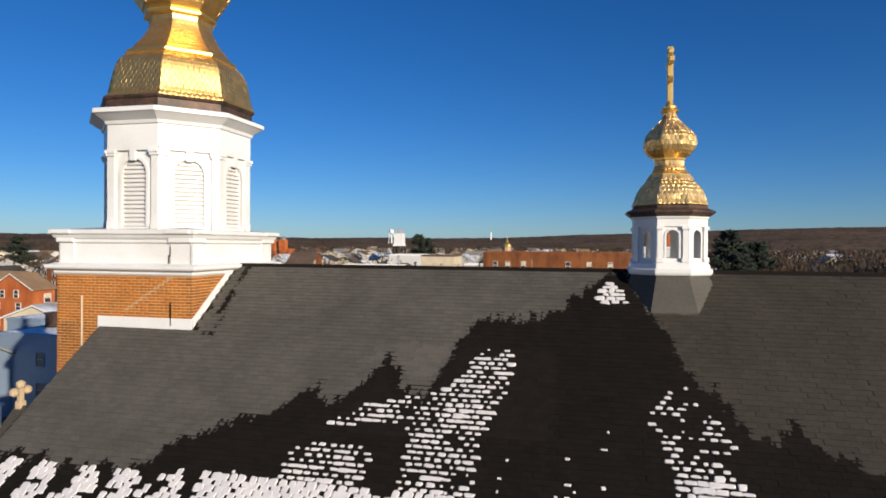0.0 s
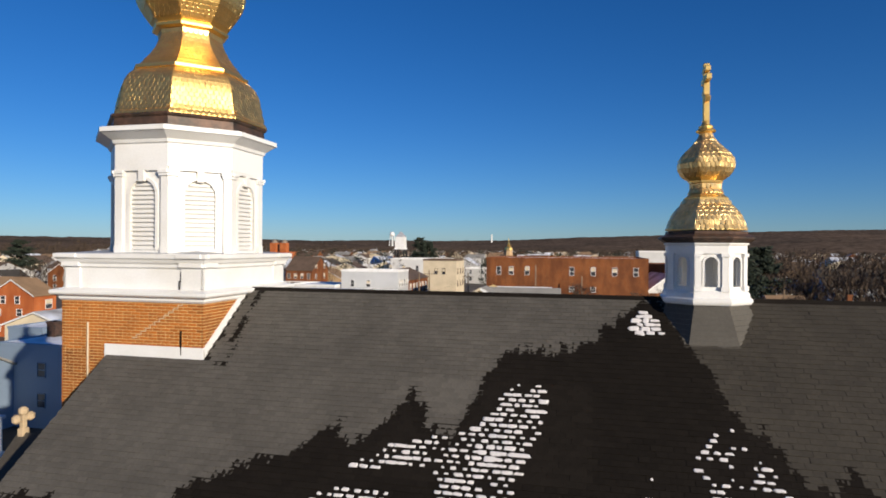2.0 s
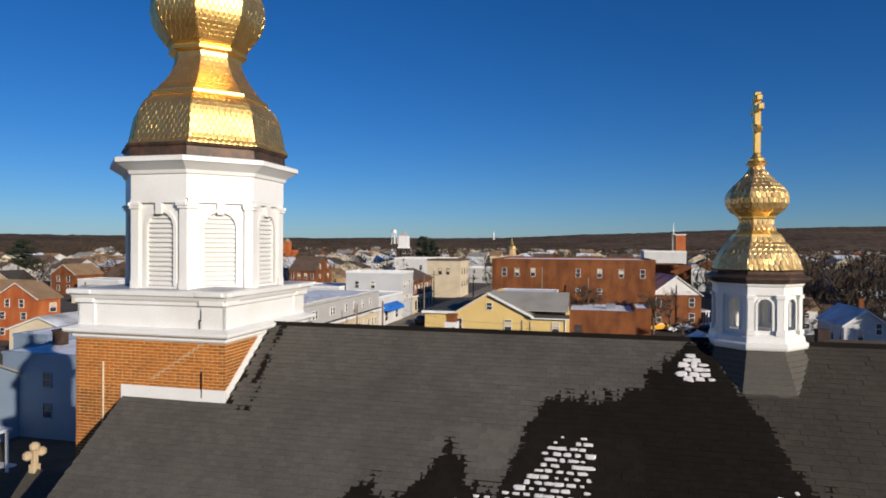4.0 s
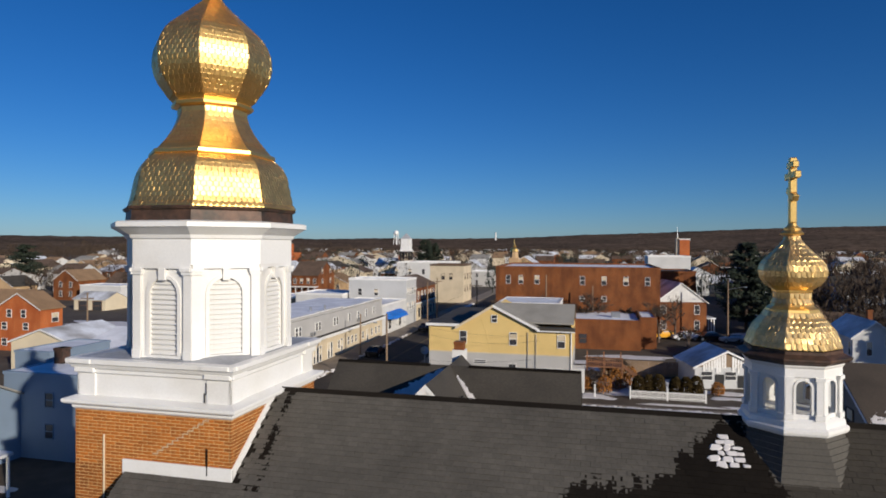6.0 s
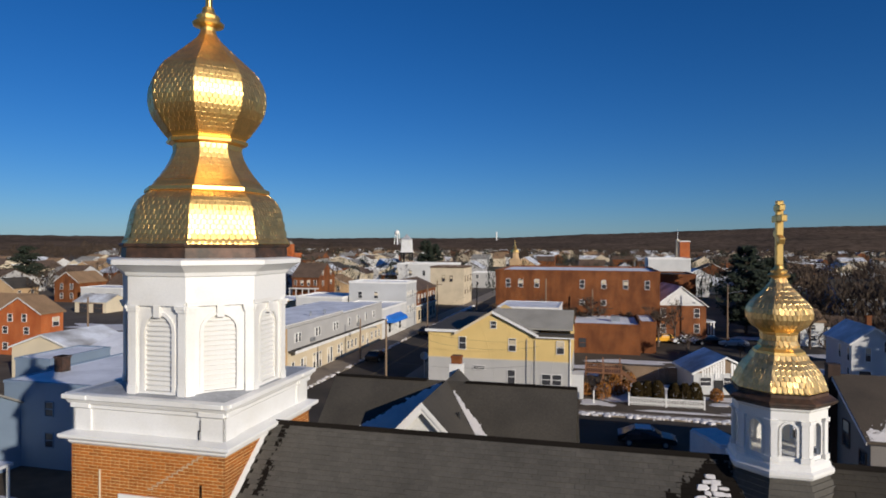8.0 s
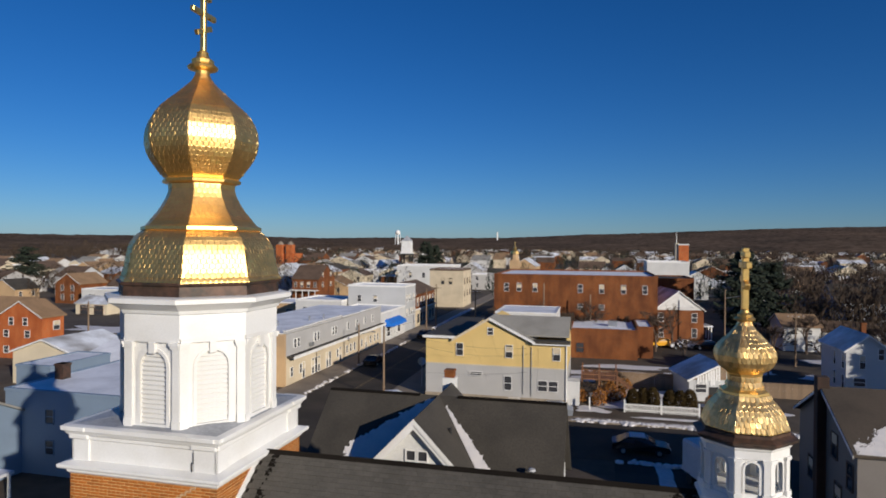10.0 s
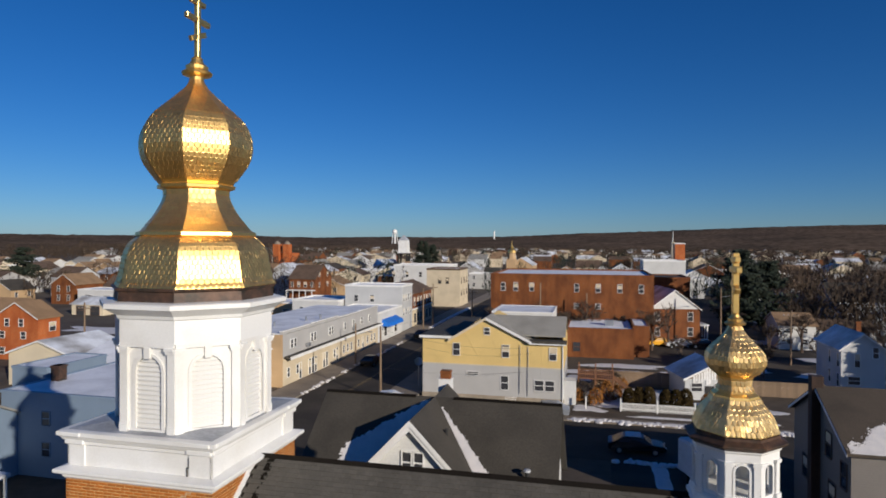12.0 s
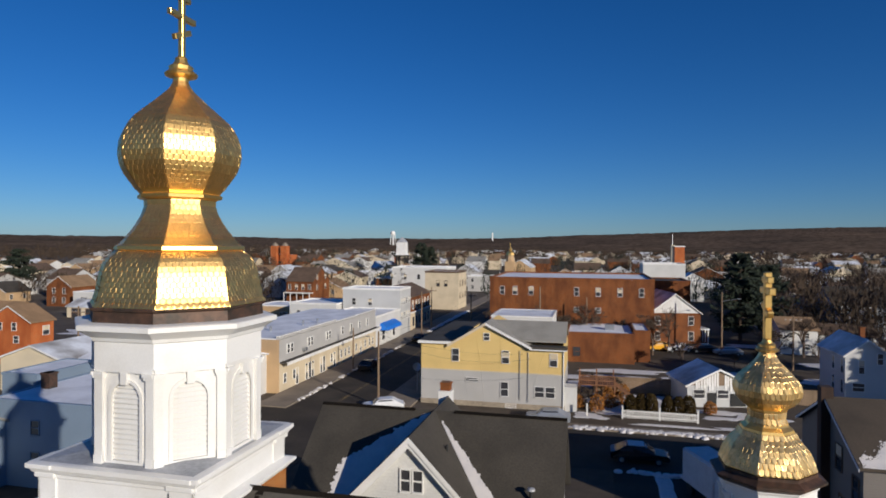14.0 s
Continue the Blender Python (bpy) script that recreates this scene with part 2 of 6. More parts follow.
# ---- ground, roads, hills ----
def ground():
    bm = bmesh.new()
    xs = [-4200, -2000, -900, -400, -200, -100, -50, 0, 50, 100, 200, 400, 900, 2000, 4200]
    vs = {}
    for i, x in enumerate(xs):
        for j, y in enumerate(xs):
            vs[i, j] = bm.verts.new((x, y, 0))
    for i in range(len(xs) - 1):
        for j in range(len(xs) - 1):
            bm.faces.new((vs[i, j], vs[i + 1, j], vs[i + 1, j + 1], vs[i, j + 1]))
    solid("ground", bm, M_GROUND, GRID, "brown winter ground with thin grass", "ground", "structure")


def hills():
    """Low wooded hills closing the horizon all round, in three ranges one behind the other."""
    for r, lower, seed in ((1500, 8, 3), (2300, 4, 11), (3300, 0, 23)):
        bm = bmesh.new()
        n = 900
        rows = []
        for k in range(n):
            a = 2 * math.pi * k / n
            east = min(1.0, max(0.0, (radians(92) - a) / radians(36))) if a < math.pi else 0.0
            rise = 10.5 + 19 * east * east * (3 - 2 * east) - lower + 2.6 * noise.noise(Vector((math.cos(a) * 7 + seed, math.sin(a) * 7, seed)))
            h = 17.8 + r * rise / 1097
            top = h + r / 1500 * (1.2 * noise.noise(Vector((math.cos(a) * 190, math.sin(a) * 190, seed))) + random.random() * 1.0)
            rows.append([bm.verts.new((math.cos(a) * rr, math.sin(a) * rr, zz)) for rr, zz in ((r - 500, -3), (r - 250, h * 0.45), (r, top), (r + 400, -3))])
        for k in range(n):
            a, b = rows[k], rows[(k + 1) % n]
            for j in range(3):
                bm.faces.new((a[j], b[j], b[j + 1], a[j + 1]))
        bmesh.ops.recalc_face_normals(bm, faces=bm.faces)
        for f in bm.faces:
            f.smooth = True
        solid("backdrop_hills", bm, M_HILL, Matrix.Identity(4), "low hills covered in bare brown woods", "hill", "structure")


ground()
hills()


def slab(name, u0, u1, v0, v1, z, material, label, category, depth=0.2):
    bm = boxm(u0, u1, v0, v1, z - depth, z)
    return solid(name, bm, material, GRID, label, category, "structure")


slab("road_main", -32.4, -23.4, -60, 420, 0.02, M_ASPHALT, "dark asphalt main street through the town", "road")
slab("road_cross", -23.4, 140, 52.5, 63.0, 0.02, M_ASPHALT, "dark asphalt side street", "road")
slab("road_cross_west", -40.5, -32.4, 52.5, 63.0, 0.02, M_ASPHALT, "dark asphalt side street", "road")
slab("parking_lot", 1.5, 34, 34, 52.5, 0.016, M_ASPHALT, "worn asphalt parking yard beside the street", "parking lot")
slab("parking_lot_rear", -4, 34, 103, 119, 0.016, M_ASPHALT, "asphalt parking yard behind the brick shop", "parking lot")
slab("pavement_west", -36.3, -32.4, 63, 420, 0.14, M_CONCRETE, "concrete pavement with a stone kerb", "pavement")
slab("pavement_east", -23.4, -19.4, 66.5, 420, 0.14, M_CONCRETE, "concrete pavement with a stone kerb", "pavement")
slab("pavement_side", -23.4, 60, 63.0, 64.6, 0.14, M_CONCRETE, "concrete pavement with snow along it", "pavement")
for du in (-0.12, 0.12):
    slab("trim_road_line", -28 + du - 0.05, -28 + du + 0.05, 64, 400, 0.026, M_ORANGE_LINE, "worn yellow centre line painted on the road", "road marking", 0.01)

# ---- church ----
RV, RZ, SLOPE = 13.21, 12.78, 0.755  # ridge line, its height, the roof's fall
TU = -8.825  # tower axis
SQ = -0.115  # the square shaft stands a little off the axis of the belfry


church = thing("church", at(0, RV, 0), "brick church with a steep grey slate roof", "church")
# walls: a pentagon in section, drawn out along the ridge
HALF = 6.2
sec = [(-9.3, -HALF + 0.35, 0), (-9.3, HALF - 0.35, 0), (-9.3, HALF - 0.35, RZ - SLOPE * (HALF - 0.35) - 0.16), (-9.3, 0, RZ - 0.16), (-9.3, -HALF + 0.35, RZ - SLOPE * (HALF - 0.35) - 0.16)]
part("wall", extrude(bmesh.new(), sec, (21.0, 0, 0)), M_BRICKWALL, church)
bm = bmesh.new()
t = 0.14
for s in (-1, 1):
    ring = [(-9.5, 0, RZ - t), (-9.5, s * HALF, RZ - SLOPE * HALF - t), (-9.5, s * HALF, RZ - SLOPE * HALF - 0.02), (-9.5, 0, RZ - 0.02)]
    extrude(bm, ring, (21.5, 0, 0))
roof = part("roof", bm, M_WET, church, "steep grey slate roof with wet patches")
bm = bmesh.new()
extrude(bm, [(-7.1, -0.085, RZ - 0.04), (-7.1, 0, RZ + 0.04), (-7.1, 0.085, RZ - 0.04)], (19.1, 0, 0))
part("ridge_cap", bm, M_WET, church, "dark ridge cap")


# entrance porch before the tower, with a stone cross on its gable
part("porch_wall", extrude(bmesh.new(), [(-13.6, -2.6, 0), (-13.6, 2.6, 0), (-13.6, 2.6, 6.1), (-13.6, 0, 8.75), (-13.6, -2.6, 6.1)], (3.0, 0, 0)), M_BRICKWALL, church)
for s in (-1, 1):
    bm = extrude(bmesh.new(), [(-13.75, 0, 8.8), (-13.75, s * 2.85, 5.9), (-13.75, s * 2.85, 6.05), (-13.75, 0, 8.95)], (3.05, 0, 0))
    part("porch_roof", bm, M_DARKROOF, church)
stone = thing("stone_cross", at(-13.6, RV, 9.02), "pale stone cross with budded arms on the porch gable", "cross")
bm = boxm(-0.10, 0.10, -0.10, 0.10, 0, 0.85, bevel=0.02)
box(bm, -0.09, 0.09, -0.32, 0.32, 0.44, 0.66, bevel=0.02)
for y, z in ((-0.31, 0.55), (0.31, 0.55), (0, 0.86)):
    loft_at = bmesh.new()
    loft(loft_at, [(0.08, -0.2), (0.18, -0.1), (0.19, 0.1), (0.08, 0.2)], 10, 0)
    bmesh.ops.translate(loft_at, verts=loft_at.verts, vec=(0, y, z))
    me = bpy.data.meshes.new("tmp")
    loft_at.to_mesh(me)
    loft_at.free()
    bm.from_mesh(me)
    bpy.data.meshes.remove(me)
part("cross", bm, M_LIMESTONE, stone)
part("base", boxm(-0.14, 0.14, -0.16, 0.16, -0.3, 0.08, bevel=0.02), M_LIMESTONE, stone)
stone.scale = (0.62, 0.62, 0.55)

tower = thing("bell_tower", at(TU, RV, 0), "square brick tower with white octagonal belfry and gold onion dome", "tower")
B = 1.745  # half the brick shaft
part("brick_shaft", boxm(-B + 0.007, B - 0.007, -B + 0.007, B - 0.007, 0, 12.68), M_MORTAR, tower, m=pose(SQ, 0, 0))


def square_cornice(profile, name, material):
    bm = bmesh.new()
    loft(bm, [(r * math.sqrt(2), z) for r, z in profile], 4, 45)
    return part(name, bm, material, tower, m=pose(SQ, 0, 0))


square_cornice([(1.755, 12.57), (1.79, 12.61), (1.79, 12.655), (1.90, 12.70), (1.92, 12.73), (1.92, 12.785), (1.72, 12.84)], "lower_cornice", M_WHITE)
square_cornice([(1.69, 12.80), (1.69, 13.27), (1.72, 13.29)], "plinth_band", M_WHITE)
square_cornice([(1.70, 13.27), (1.74, 13.30), (1.74, 13.36), (1.79, 13.40), (1.82, 13.46), (1.87, 13.49), (1.87, 13.575), (1.80, 13.59)], "upper_cornice", M_WHITE)
for ax in range(4):
    turn = pose(SQ, 0, 0) @ pose(0, 0, 0, 0, 0, 90 * ax)
    for x0, x1 in ((-1.72, -1.30), (1.20, 1.72)):
        part("pier", boxm(x0, x1, -1.72, -1.67, 12.81, 13.28, bevel=0.006), M_WHITE, tower, m=turn)
        part("cornice_break", boxm(x0 - 0.05 if x0 < 0 else x0 - 0.03, x1 + 0.03 if x0 < 0 else x1 + 0.05, -1.895, -1.79, 13.488, 13.582, bevel=0.012), M_WHITE, tower, m=turn)
        part("cornice_break", boxm(x0 - 0.02, x1 + 0.02, -1.79, -1.70, 13.30, 13.40, bevel=0.012), M_WHITE, tower, m=turn)
part("deck", loft(bmesh.new(), [(1.79 * math.sqrt(2), 13.583), (1.2, 13.67)], 4, 45), M_LEAD, tower, "grey sheet-metal deck", m=pose(SQ, 0, 0))

R = 1.70  # corner radius of the octagon
Z0, Z1 = 13.56, 16.02
AP, SIDE = R * math.cos(math.pi / 8), 2 * R * math.sin(math.pi / 8)


def arched_wall(w, h0, h1, ow, oz0, ozs, y0, y1, n=10):
    """A flat wall of half width w with one arched opening through it, facing -y."""
    bm = bmesh.new()
    arc = [(-ow * math.cos(math.pi * k / n), ozs + ow * math.sin(math.pi * k / n)) for k in range(n + 1)]
    for y, flip in ((y0, False), (y1, True)):
        def face(pts):
            vs = [bm.verts.new((px, y, pz)) for px, pz in pts]
            bm.faces.new(vs[::-1] if flip else vs)
        face([(-w, h0), (-ow, h0), (-ow, h1), (-w, h1)])
        face([(ow, h0), (w, h0), (w, h1), (ow, h1)])
        if oz0 > h0:
            face([(-ow, h0), (ow, h0), (ow, oz0), (-ow, oz0)])
        for a, b in zip(arc, arc[1:]):
            face([a, b, (b[0], h1), (a[0], h1)])
    edge = [(-ow, oz0)] + arc + [(ow, oz0)]
    for a, b in zip(edge, edge[1:] + edge[:1]):
        bm.faces.new([bm.verts.new(p) for p in ((a[0], y0, a[1]), (a[0], y1, a[1]), (b[0], y1, b[1]), (b[0], y0, b[1]))])
    return bm


def arch_trim(ow, width, oz0, ozs, y0, y1, n=10):
    bm = bmesh.new()
    inner = [(-ow, oz0)] + [(-ow * math.cos(math.pi * k / n), ozs + ow * math.sin(math.pi * k / n)) for k in range(n + 1)] + [(ow, oz0)]
    o2 = ow + width
    outer = [(-o2, oz0)] + [(-o2 * math.cos(math.pi * k / n), ozs + o2 * math.sin(math.pi * k / n)) for k in range(n + 1)] + [(o2, oz0)]
    for k in range(len(inner) - 1):
        q = [inner[k], inner[k + 1], outer[k + 1], outer[k]]
        f = [bm.verts.new((x, y0, z)) for x, z in q]
        bm.faces.new(f[::-1])
        o = [bm.verts.new(p) for p in ((q[3][0], y0, q[3][1]), (q[2][0], y0, q[2][1]), (q[2][0], y1, q[2][1]), (q[3][0], y1, q[3][1]))]
        bm.faces.new(o[::-1])
    bmesh.ops.recalc_face_normals(bm, faces=bm.faces)
    return bm


OW, OZ0, OZS = 0.315, 13.66, 14.86
wall_me = finish("belfry_wall", arched_wall(SIDE / 2, Z0, Z1 - 0.1, OW, OZ0, OZS, -AP + 0.05, -AP + 0.17), M_WHITE)
trim_me = finish("arch_moulding", arch_trim(OW, 0.07, OZ0, OZS, -AP + 0.02, -AP + 0.05), M_WHITE)
bm = boxm(-0.07, 0.07, -AP - 0.03, -AP + 0.05, 15.13, 15.36)
key_me = finish("keystone", bm, M_WHITE)
bm = bmesh.new()
extrude(bm, [(-OW + 0.0, -AP + 0.07, 0), (-OW, -AP + 0.072, -0.03), (-OW, -AP + 0.15, 0.075), (-OW, -AP + 0.145, 0.09)], (2 * OW, 0, 0))
slat_me = finish("slat", bm, M_WHITE)
# near-black sheet behind the slats, its colour standing for the shade inside
back_me = finish("backing", boxm(-OW - 0.02, OW + 0.02, -AP + 0.175, -AP + 0.20, OZ0 - 0.02, OZS + OW), MATS["wet_slate_and_shade"])
frieze_me = finish("frieze", boxm(-SIDE / 2 + 0.02, SIDE / 2 - 0.02, -AP - 0.02, -AP + 0.06, 15.36, 15.44), M_WHITE)
pil_me = []
for s in (-1, 1):
    pil = bmesh.new()
    x0, x1 = sorted((s * SIDE / 2, s * (SIDE / 2 - 0.17)))
    box(pil, x0, x1, -AP - 0.015, -AP + 0.17, 13.57, 15.24)
    box(pil, x0 - 0.0, x1, -AP - 0.03, -AP + 0.06, 13.58, 13.76)
    box(pil, min(x0, x1 - 0.20), max(x1, x0 + 0.20), -AP - 0.045, -AP + 0.06, 15.24, 15.30)
    box(pil, min(x0, x1 - 0.22), max(x1, x0 + 0.22), -AP - 0.065, -AP + 0.06, 15.30, 15.365)
    pil_me.append(finish("pilaster", pil, M_WHITE))
for k in range(8):
    turn = pose(0, 0, 0, 0, 0, 45 * k)
    side = part("belfry_side", wall_me, None, tower, m=turn)
    for me in pil_me:
        part("pilaster", me, None, side)
    part("arch_moulding", trim_me, None, side)
    part("keystone", key_me, None, side)
    part("frieze", frieze_me, None, side)
    part("backing", back_me, None, side, "near-black sheet for the shade behind the louvres")
    for j in range(15):
        z = OZ0 + 0.04 + j * 0.098
        if z > OZS + 0.24:
            continue
        half = OW if z < OZS else math.sqrt(max(0.012, OW ** 2 - (z + 0.02 - OZS) ** 2))
        part("slat", slat_me, None, side, m=Matrix.Translation((0, 0, z)) @ Matrix.Diagonal((half / OW, 1, 1, 1)))
part("belfry_cornice", loft(bmesh.new(), [(R + 0.02, 15.44), (R + 0.02, 15.93), (R + 0.06, 15.95), (R + 0.09, 16.02), (R + 0.22, 16.10), (R + 0.30, 16.15), (R + 0.35, 16.17), (R + 0.35, 16.26), (R + 0.30, 16.28), (1.5, 16.32)]), M_WHITE, tower)
part("dome_skirt", loft(bmesh.new(), [(1.76, 16.29), (1.745, 16.50), (1.80, 16.53), (1.815, 16.56), (1.80, 16.585), (1.70, 16.60)]), M_COPPER, tower, "dark brown weathered copper skirt")

BIG = [(1.79, 16.58), (1.78, 16.63), (1.725, 16.69), (1.69, 16.85), (1.66, 17.0), (1.615, 17.22), (1.56, 17.38), (1.48, 17.52),
    (1.36, 17.63), (1.30, 17.67), (1.345, 17.69), (1.335, 17.76), (1.24, 17.8), (1.18, 17.87), (1.03, 18.03), (0.895, 18.22),
    (0.795, 18.4), (0.735, 18.56), (0.715, 18.66), (0.74, 18.72), (0.87, 18.76), (0.88, 18.82), (0.82, 18.85), (0.88, 18.92),
    (1.036, 19.14), (1.15, 19.3), (1.22, 19.47), (1.262, 19.68), (1.24, 19.95), (1.15, 20.18), (1.01, 20.38), (0.8, 20.57),
    (0.54, 20.8), (0.34, 20.99), (0.23, 21.1), (0.165, 21.22), (0.142, 21.34)]
SMALL = [(0.77, 14.12), (0.765, 14.16), (0.735, 14.2), (0.69, 14.34), (0.64, 14.44), (0.56, 14.54), (0.48, 14.62), (0.43, 14.675),
    (0.445, 14.69), (0.43, 14.75), (0.36, 14.8), (0.305, 14.88), (0.28, 14.95), (0.285, 15.02), (0.325, 15.045), (0.33, 15.08),
    (0.385, 15.12), (0.47, 15.2), (0.525, 15.29), (0.545, 15.39), (0.53, 15.48), (0.49, 15.56), (0.41, 15.65), (0.34, 15.71),
    (0.225, 15.83), (0.145, 15.93), (0.115, 16.02)]


def dome(parent, profile, rows, cols, bands, finial, loose, relief, leaf, smooth=()):
    """An eight-sided onion dome: a gold core, scales lapped over it in courses, and a turned finial with a cross."""
    core = part("dome", loft(bmesh.new(), [(r - 0.012, z) for r, z in profile]), M_GOLD_TRIM, parent, "gilded eight-sided onion dome", m=Matrix.Translation((0.045 if loose else 0.0, 0, 0)))
    path = [0.0]
    for (r0, a), (r1, b) in zip(profile, profile[1:]):
        path.append(path[-1] + math.hypot(r1 - r0, b - a))
    total = path[-1]

    def along(s):
        for i in range(len(path) - 1):
            if s <= path[i + 1] + 1e-9:
                f = (s - path[i]) / max(1e-9, path[i + 1] - path[i])
                (r0, a), (r1, b) = profile[i], profile[i + 1]
                return r0 + (r1 - r0) * f, a + (b - a) * f
        return profile[-1]

    rest = bmesh.new()
    rng = random.Random(5)
    singles = 0
    for j in range(rows):
        s0, s1 = total * j / rows, total * (j + 1.25) / rows
        r0, z0 = along(s0)
        r1, z1 = along(min(s1, total))
        if any(a <= z0 <= b for a, b in bands):
            continue
        n = max(2, round(cols * r0 / profile[0][0] + 0.6))
        for k in range(8):
            a0, a1 = radians(22.5 + 45 * k), radians(22.5 + 45 * (k + 1))
            p00, p01 = Vector((math.cos(a0) * r0, math.sin(a0) * r0, z0)), Vector((math.cos(a1) * r0, math.sin(a1) * r0, z0))
            p10, p11 = Vector((math.cos(a0) * r1, math.sin(a0) * r1, z1)), Vector((math.cos(a1) * r1, math.sin(a1) * r1, z1))
            out = (p00 + p01)
            out.z = 0
            out.normalize()
            shift = 0.5 * (j % 2)
            for i in range(n + 1):
                f0, f1 = max(0, (i - shift) / n), min(1, (i + 1 - shift) / n)
                if f1 - f0 < 0.05:
                    continue
                lift, tilt = rng.uniform(0.002, 0.005), rng.gauss(0, 0.02 * relief)
                fm = (f0 + f1) / 2
                low = [p00.lerp(p01, f0 + (f1 - f0) * 0.06) + out * (lift + tilt) + (p10 - p00) * 0.2, p00.lerp(p01, fm) + out * (lift + 0.002), p00.lerp(p01, f1 - (f1 - f0) * 0.06) + out * (lift - tilt) + (p10 - p00) * 0.2]
                top = [p10.lerp(p11, f1), p10.lerp(p11, f0)]
                mid = sum(low + top, Vector()) / 5
                raised = (p01 - p00).cross(p10 - p00).normalized() * (p01 - p00).length / n * relief * rng.uniform(0.7, 1.3) * (0.35 if any(a <= z0 <= b for a, b in smooth) else 1.0)
                crown = [mid + (p - mid) * 0.84 + raised + out * (tilt if q in (0, 4) else -tilt) for q, p in enumerate(low + top)]
                face_camera = k in (5, 6)
                if loose and face_camera and singles < 300 and j % 2 == 0:
                    bm = bmesh.new()
                    v = [bm.verts.new(p) for p in low + top]
                    w = [bm.verts.new(p - out * 0.006) for p in low]
                    c = [bm.verts.new(p) for p in crown]
                    bm.faces.new(c)
                    for q in range(5):
                        bm.faces.new((v[q], v[(q + 1) % 5], c[(q + 1) % 5], c[q]))
                    bm.faces.new((v[1], v[0], w[0], w[1]))
                    bm.faces.new((v[2], v[1], w[1], w[2]))
                    part("scale", bm, leaf, core)
                    singles += 1
                else:
                    v = [rest.verts.new(p) for p in low + top]
                    w = [rest.verts.new(p - out * 0.006) for p in low]
                    c = [rest.verts.new(p) for p in crown]
                    rest.faces.new(c)
                    for q in range(5):
                        rest.faces.new((v[q], v[(q + 1) % 5], c[(q + 1) % 5], c[q]))
                    rest.faces.new((v[1], v[0], w[0], w[1]))
                    rest.faces.new((v[2], v[1], w[1], w[2]))
    part("scalework", rest, leaf, core, "lapped gilded metal scales", kind="stuff")
    zt, f = finial
    bm = loft(bmesh.new(), [(0.15 * f, zt - 0.05 * f), (0.16 * f, zt + 0.02 * f), (0.32 * f, zt + 0.07 * f), (0.34 * f, zt + 0.12 * f), (0.24 * f, zt + 0.2 * f), (0.25 * f, zt + 0.27 * f), (0.16 * f, zt + 0.33 * f), (0.12 * f, zt + 0.42 * f), (0.13 * f, zt + 0.45 * f), (0.07 * f, zt + 0.5 * f)], 16, 0)
    part("finial", bm, M_GOLD_TRIM, parent, "turned gilded finial", m=Matrix.Translation((0.06 if loose else 0.0, 0, 0)))


def cross(parent, z0, h, w, shaft, bars=(0.44, 0.67, 0.84), lean=0.0):
    """A three-barred cross whose arms run across the ridge."""
    bm = bmesh.new()
    box(bm, -shaft, shaft, -shaft * 1.0, shaft * 1.0, z0, z0 + h, bevel=shaft * 0.25)
    box(bm, -shaft * 0.9, shaft * 0.9, -w * 0.30, w * 0.30, z0 + h * bars[2], z0 + h * bars[2] + shaft * 1.9, bevel=shaft * 0.25)
    box(bm, -shaft * 0.9, shaft * 0.9, -w * 0.5, w * 0.5, z0 + h * bars[1], z0 + h * bars[1] + shaft * 2.1, bevel=shaft * 0.25)
    lo = bmesh.new()
    box(lo, -shaft * 0.9, shaft * 0.9, -w * 0.34, w * 0.34, -shaft, shaft, bevel=shaft * 0.25)
    bmesh.ops.rotate(lo, verts=lo.verts, cent=(0, 0, 0), matrix=Matrix.Rotation(radians(24), 3, "X"))
    bmesh.ops.translate(lo, verts=lo.verts, vec=(0, 0, z0 + h * bars[0]))
    me = bpy.data.meshes.new("tmp")
    lo.to_mesh(me)
    lo.free()
    bm.from_mesh(me)
    bpy.data.meshes.remove(me)
    part("cross", bm, M_GOLD_TRIM, parent, "gilded three-barred cross", m=Matrix.Translation((lean, 0, 0)))


dome(tower, BIG, 58, 11, [(17.65, 17.86), (18.66, 18.88)], (21.30, 1.0), True, 0.032, M_GOLD, ((17.86, 18.66), (20.3, 21.4)))
cross(tower, 21.75, 1.5, 0.85, 0.058, (0.34, 0.55, 0.82), 0.075)

cupola = thing("ridge_cupola", at(2.69, RV, 0), "small white octagonal cupola with gold onion dome on church ridge", "cupola")
CR = 0.745
CAP, CS = CR * math.cos(math.pi / 8), 2 * CR * math.sin(math.pi / 8)
bm = bmesh.new()
loft(bm, [p for k in range(19) for p in ((1.60 - 0.0440 * k, 11.02 + 0.09 * k), (1.578 - 0.0440 * k, 11.11 + 0.09 * k))])
part("base_skirt", bm, M_SLATE, cupola, "slated octagonal base")
part("base_moulding", loft(bmesh.new(), [(0.82, 12.58), (0.845, 12.60), (0.862, 12.64), (0.862, 12.69), (0.815, 12.72), (0.80, 12.80), (0.748, 12.85)]), M_WHITE, cupola, m=pose(0, 0, 0.14))
cw = finish("cupola_side", arched_wall(CS / 2, 12.82, 13.62, 0.115, 12.92, 13.36, -CAP + 0.03, -CAP + 0.09), M_WHITE)
ct = finish("arch_moulding", arch_trim(0.115, 0.035, 12.92, 13.36, -CAP + 0.01, -CAP + 0.03), M_WHITE)
cp = []
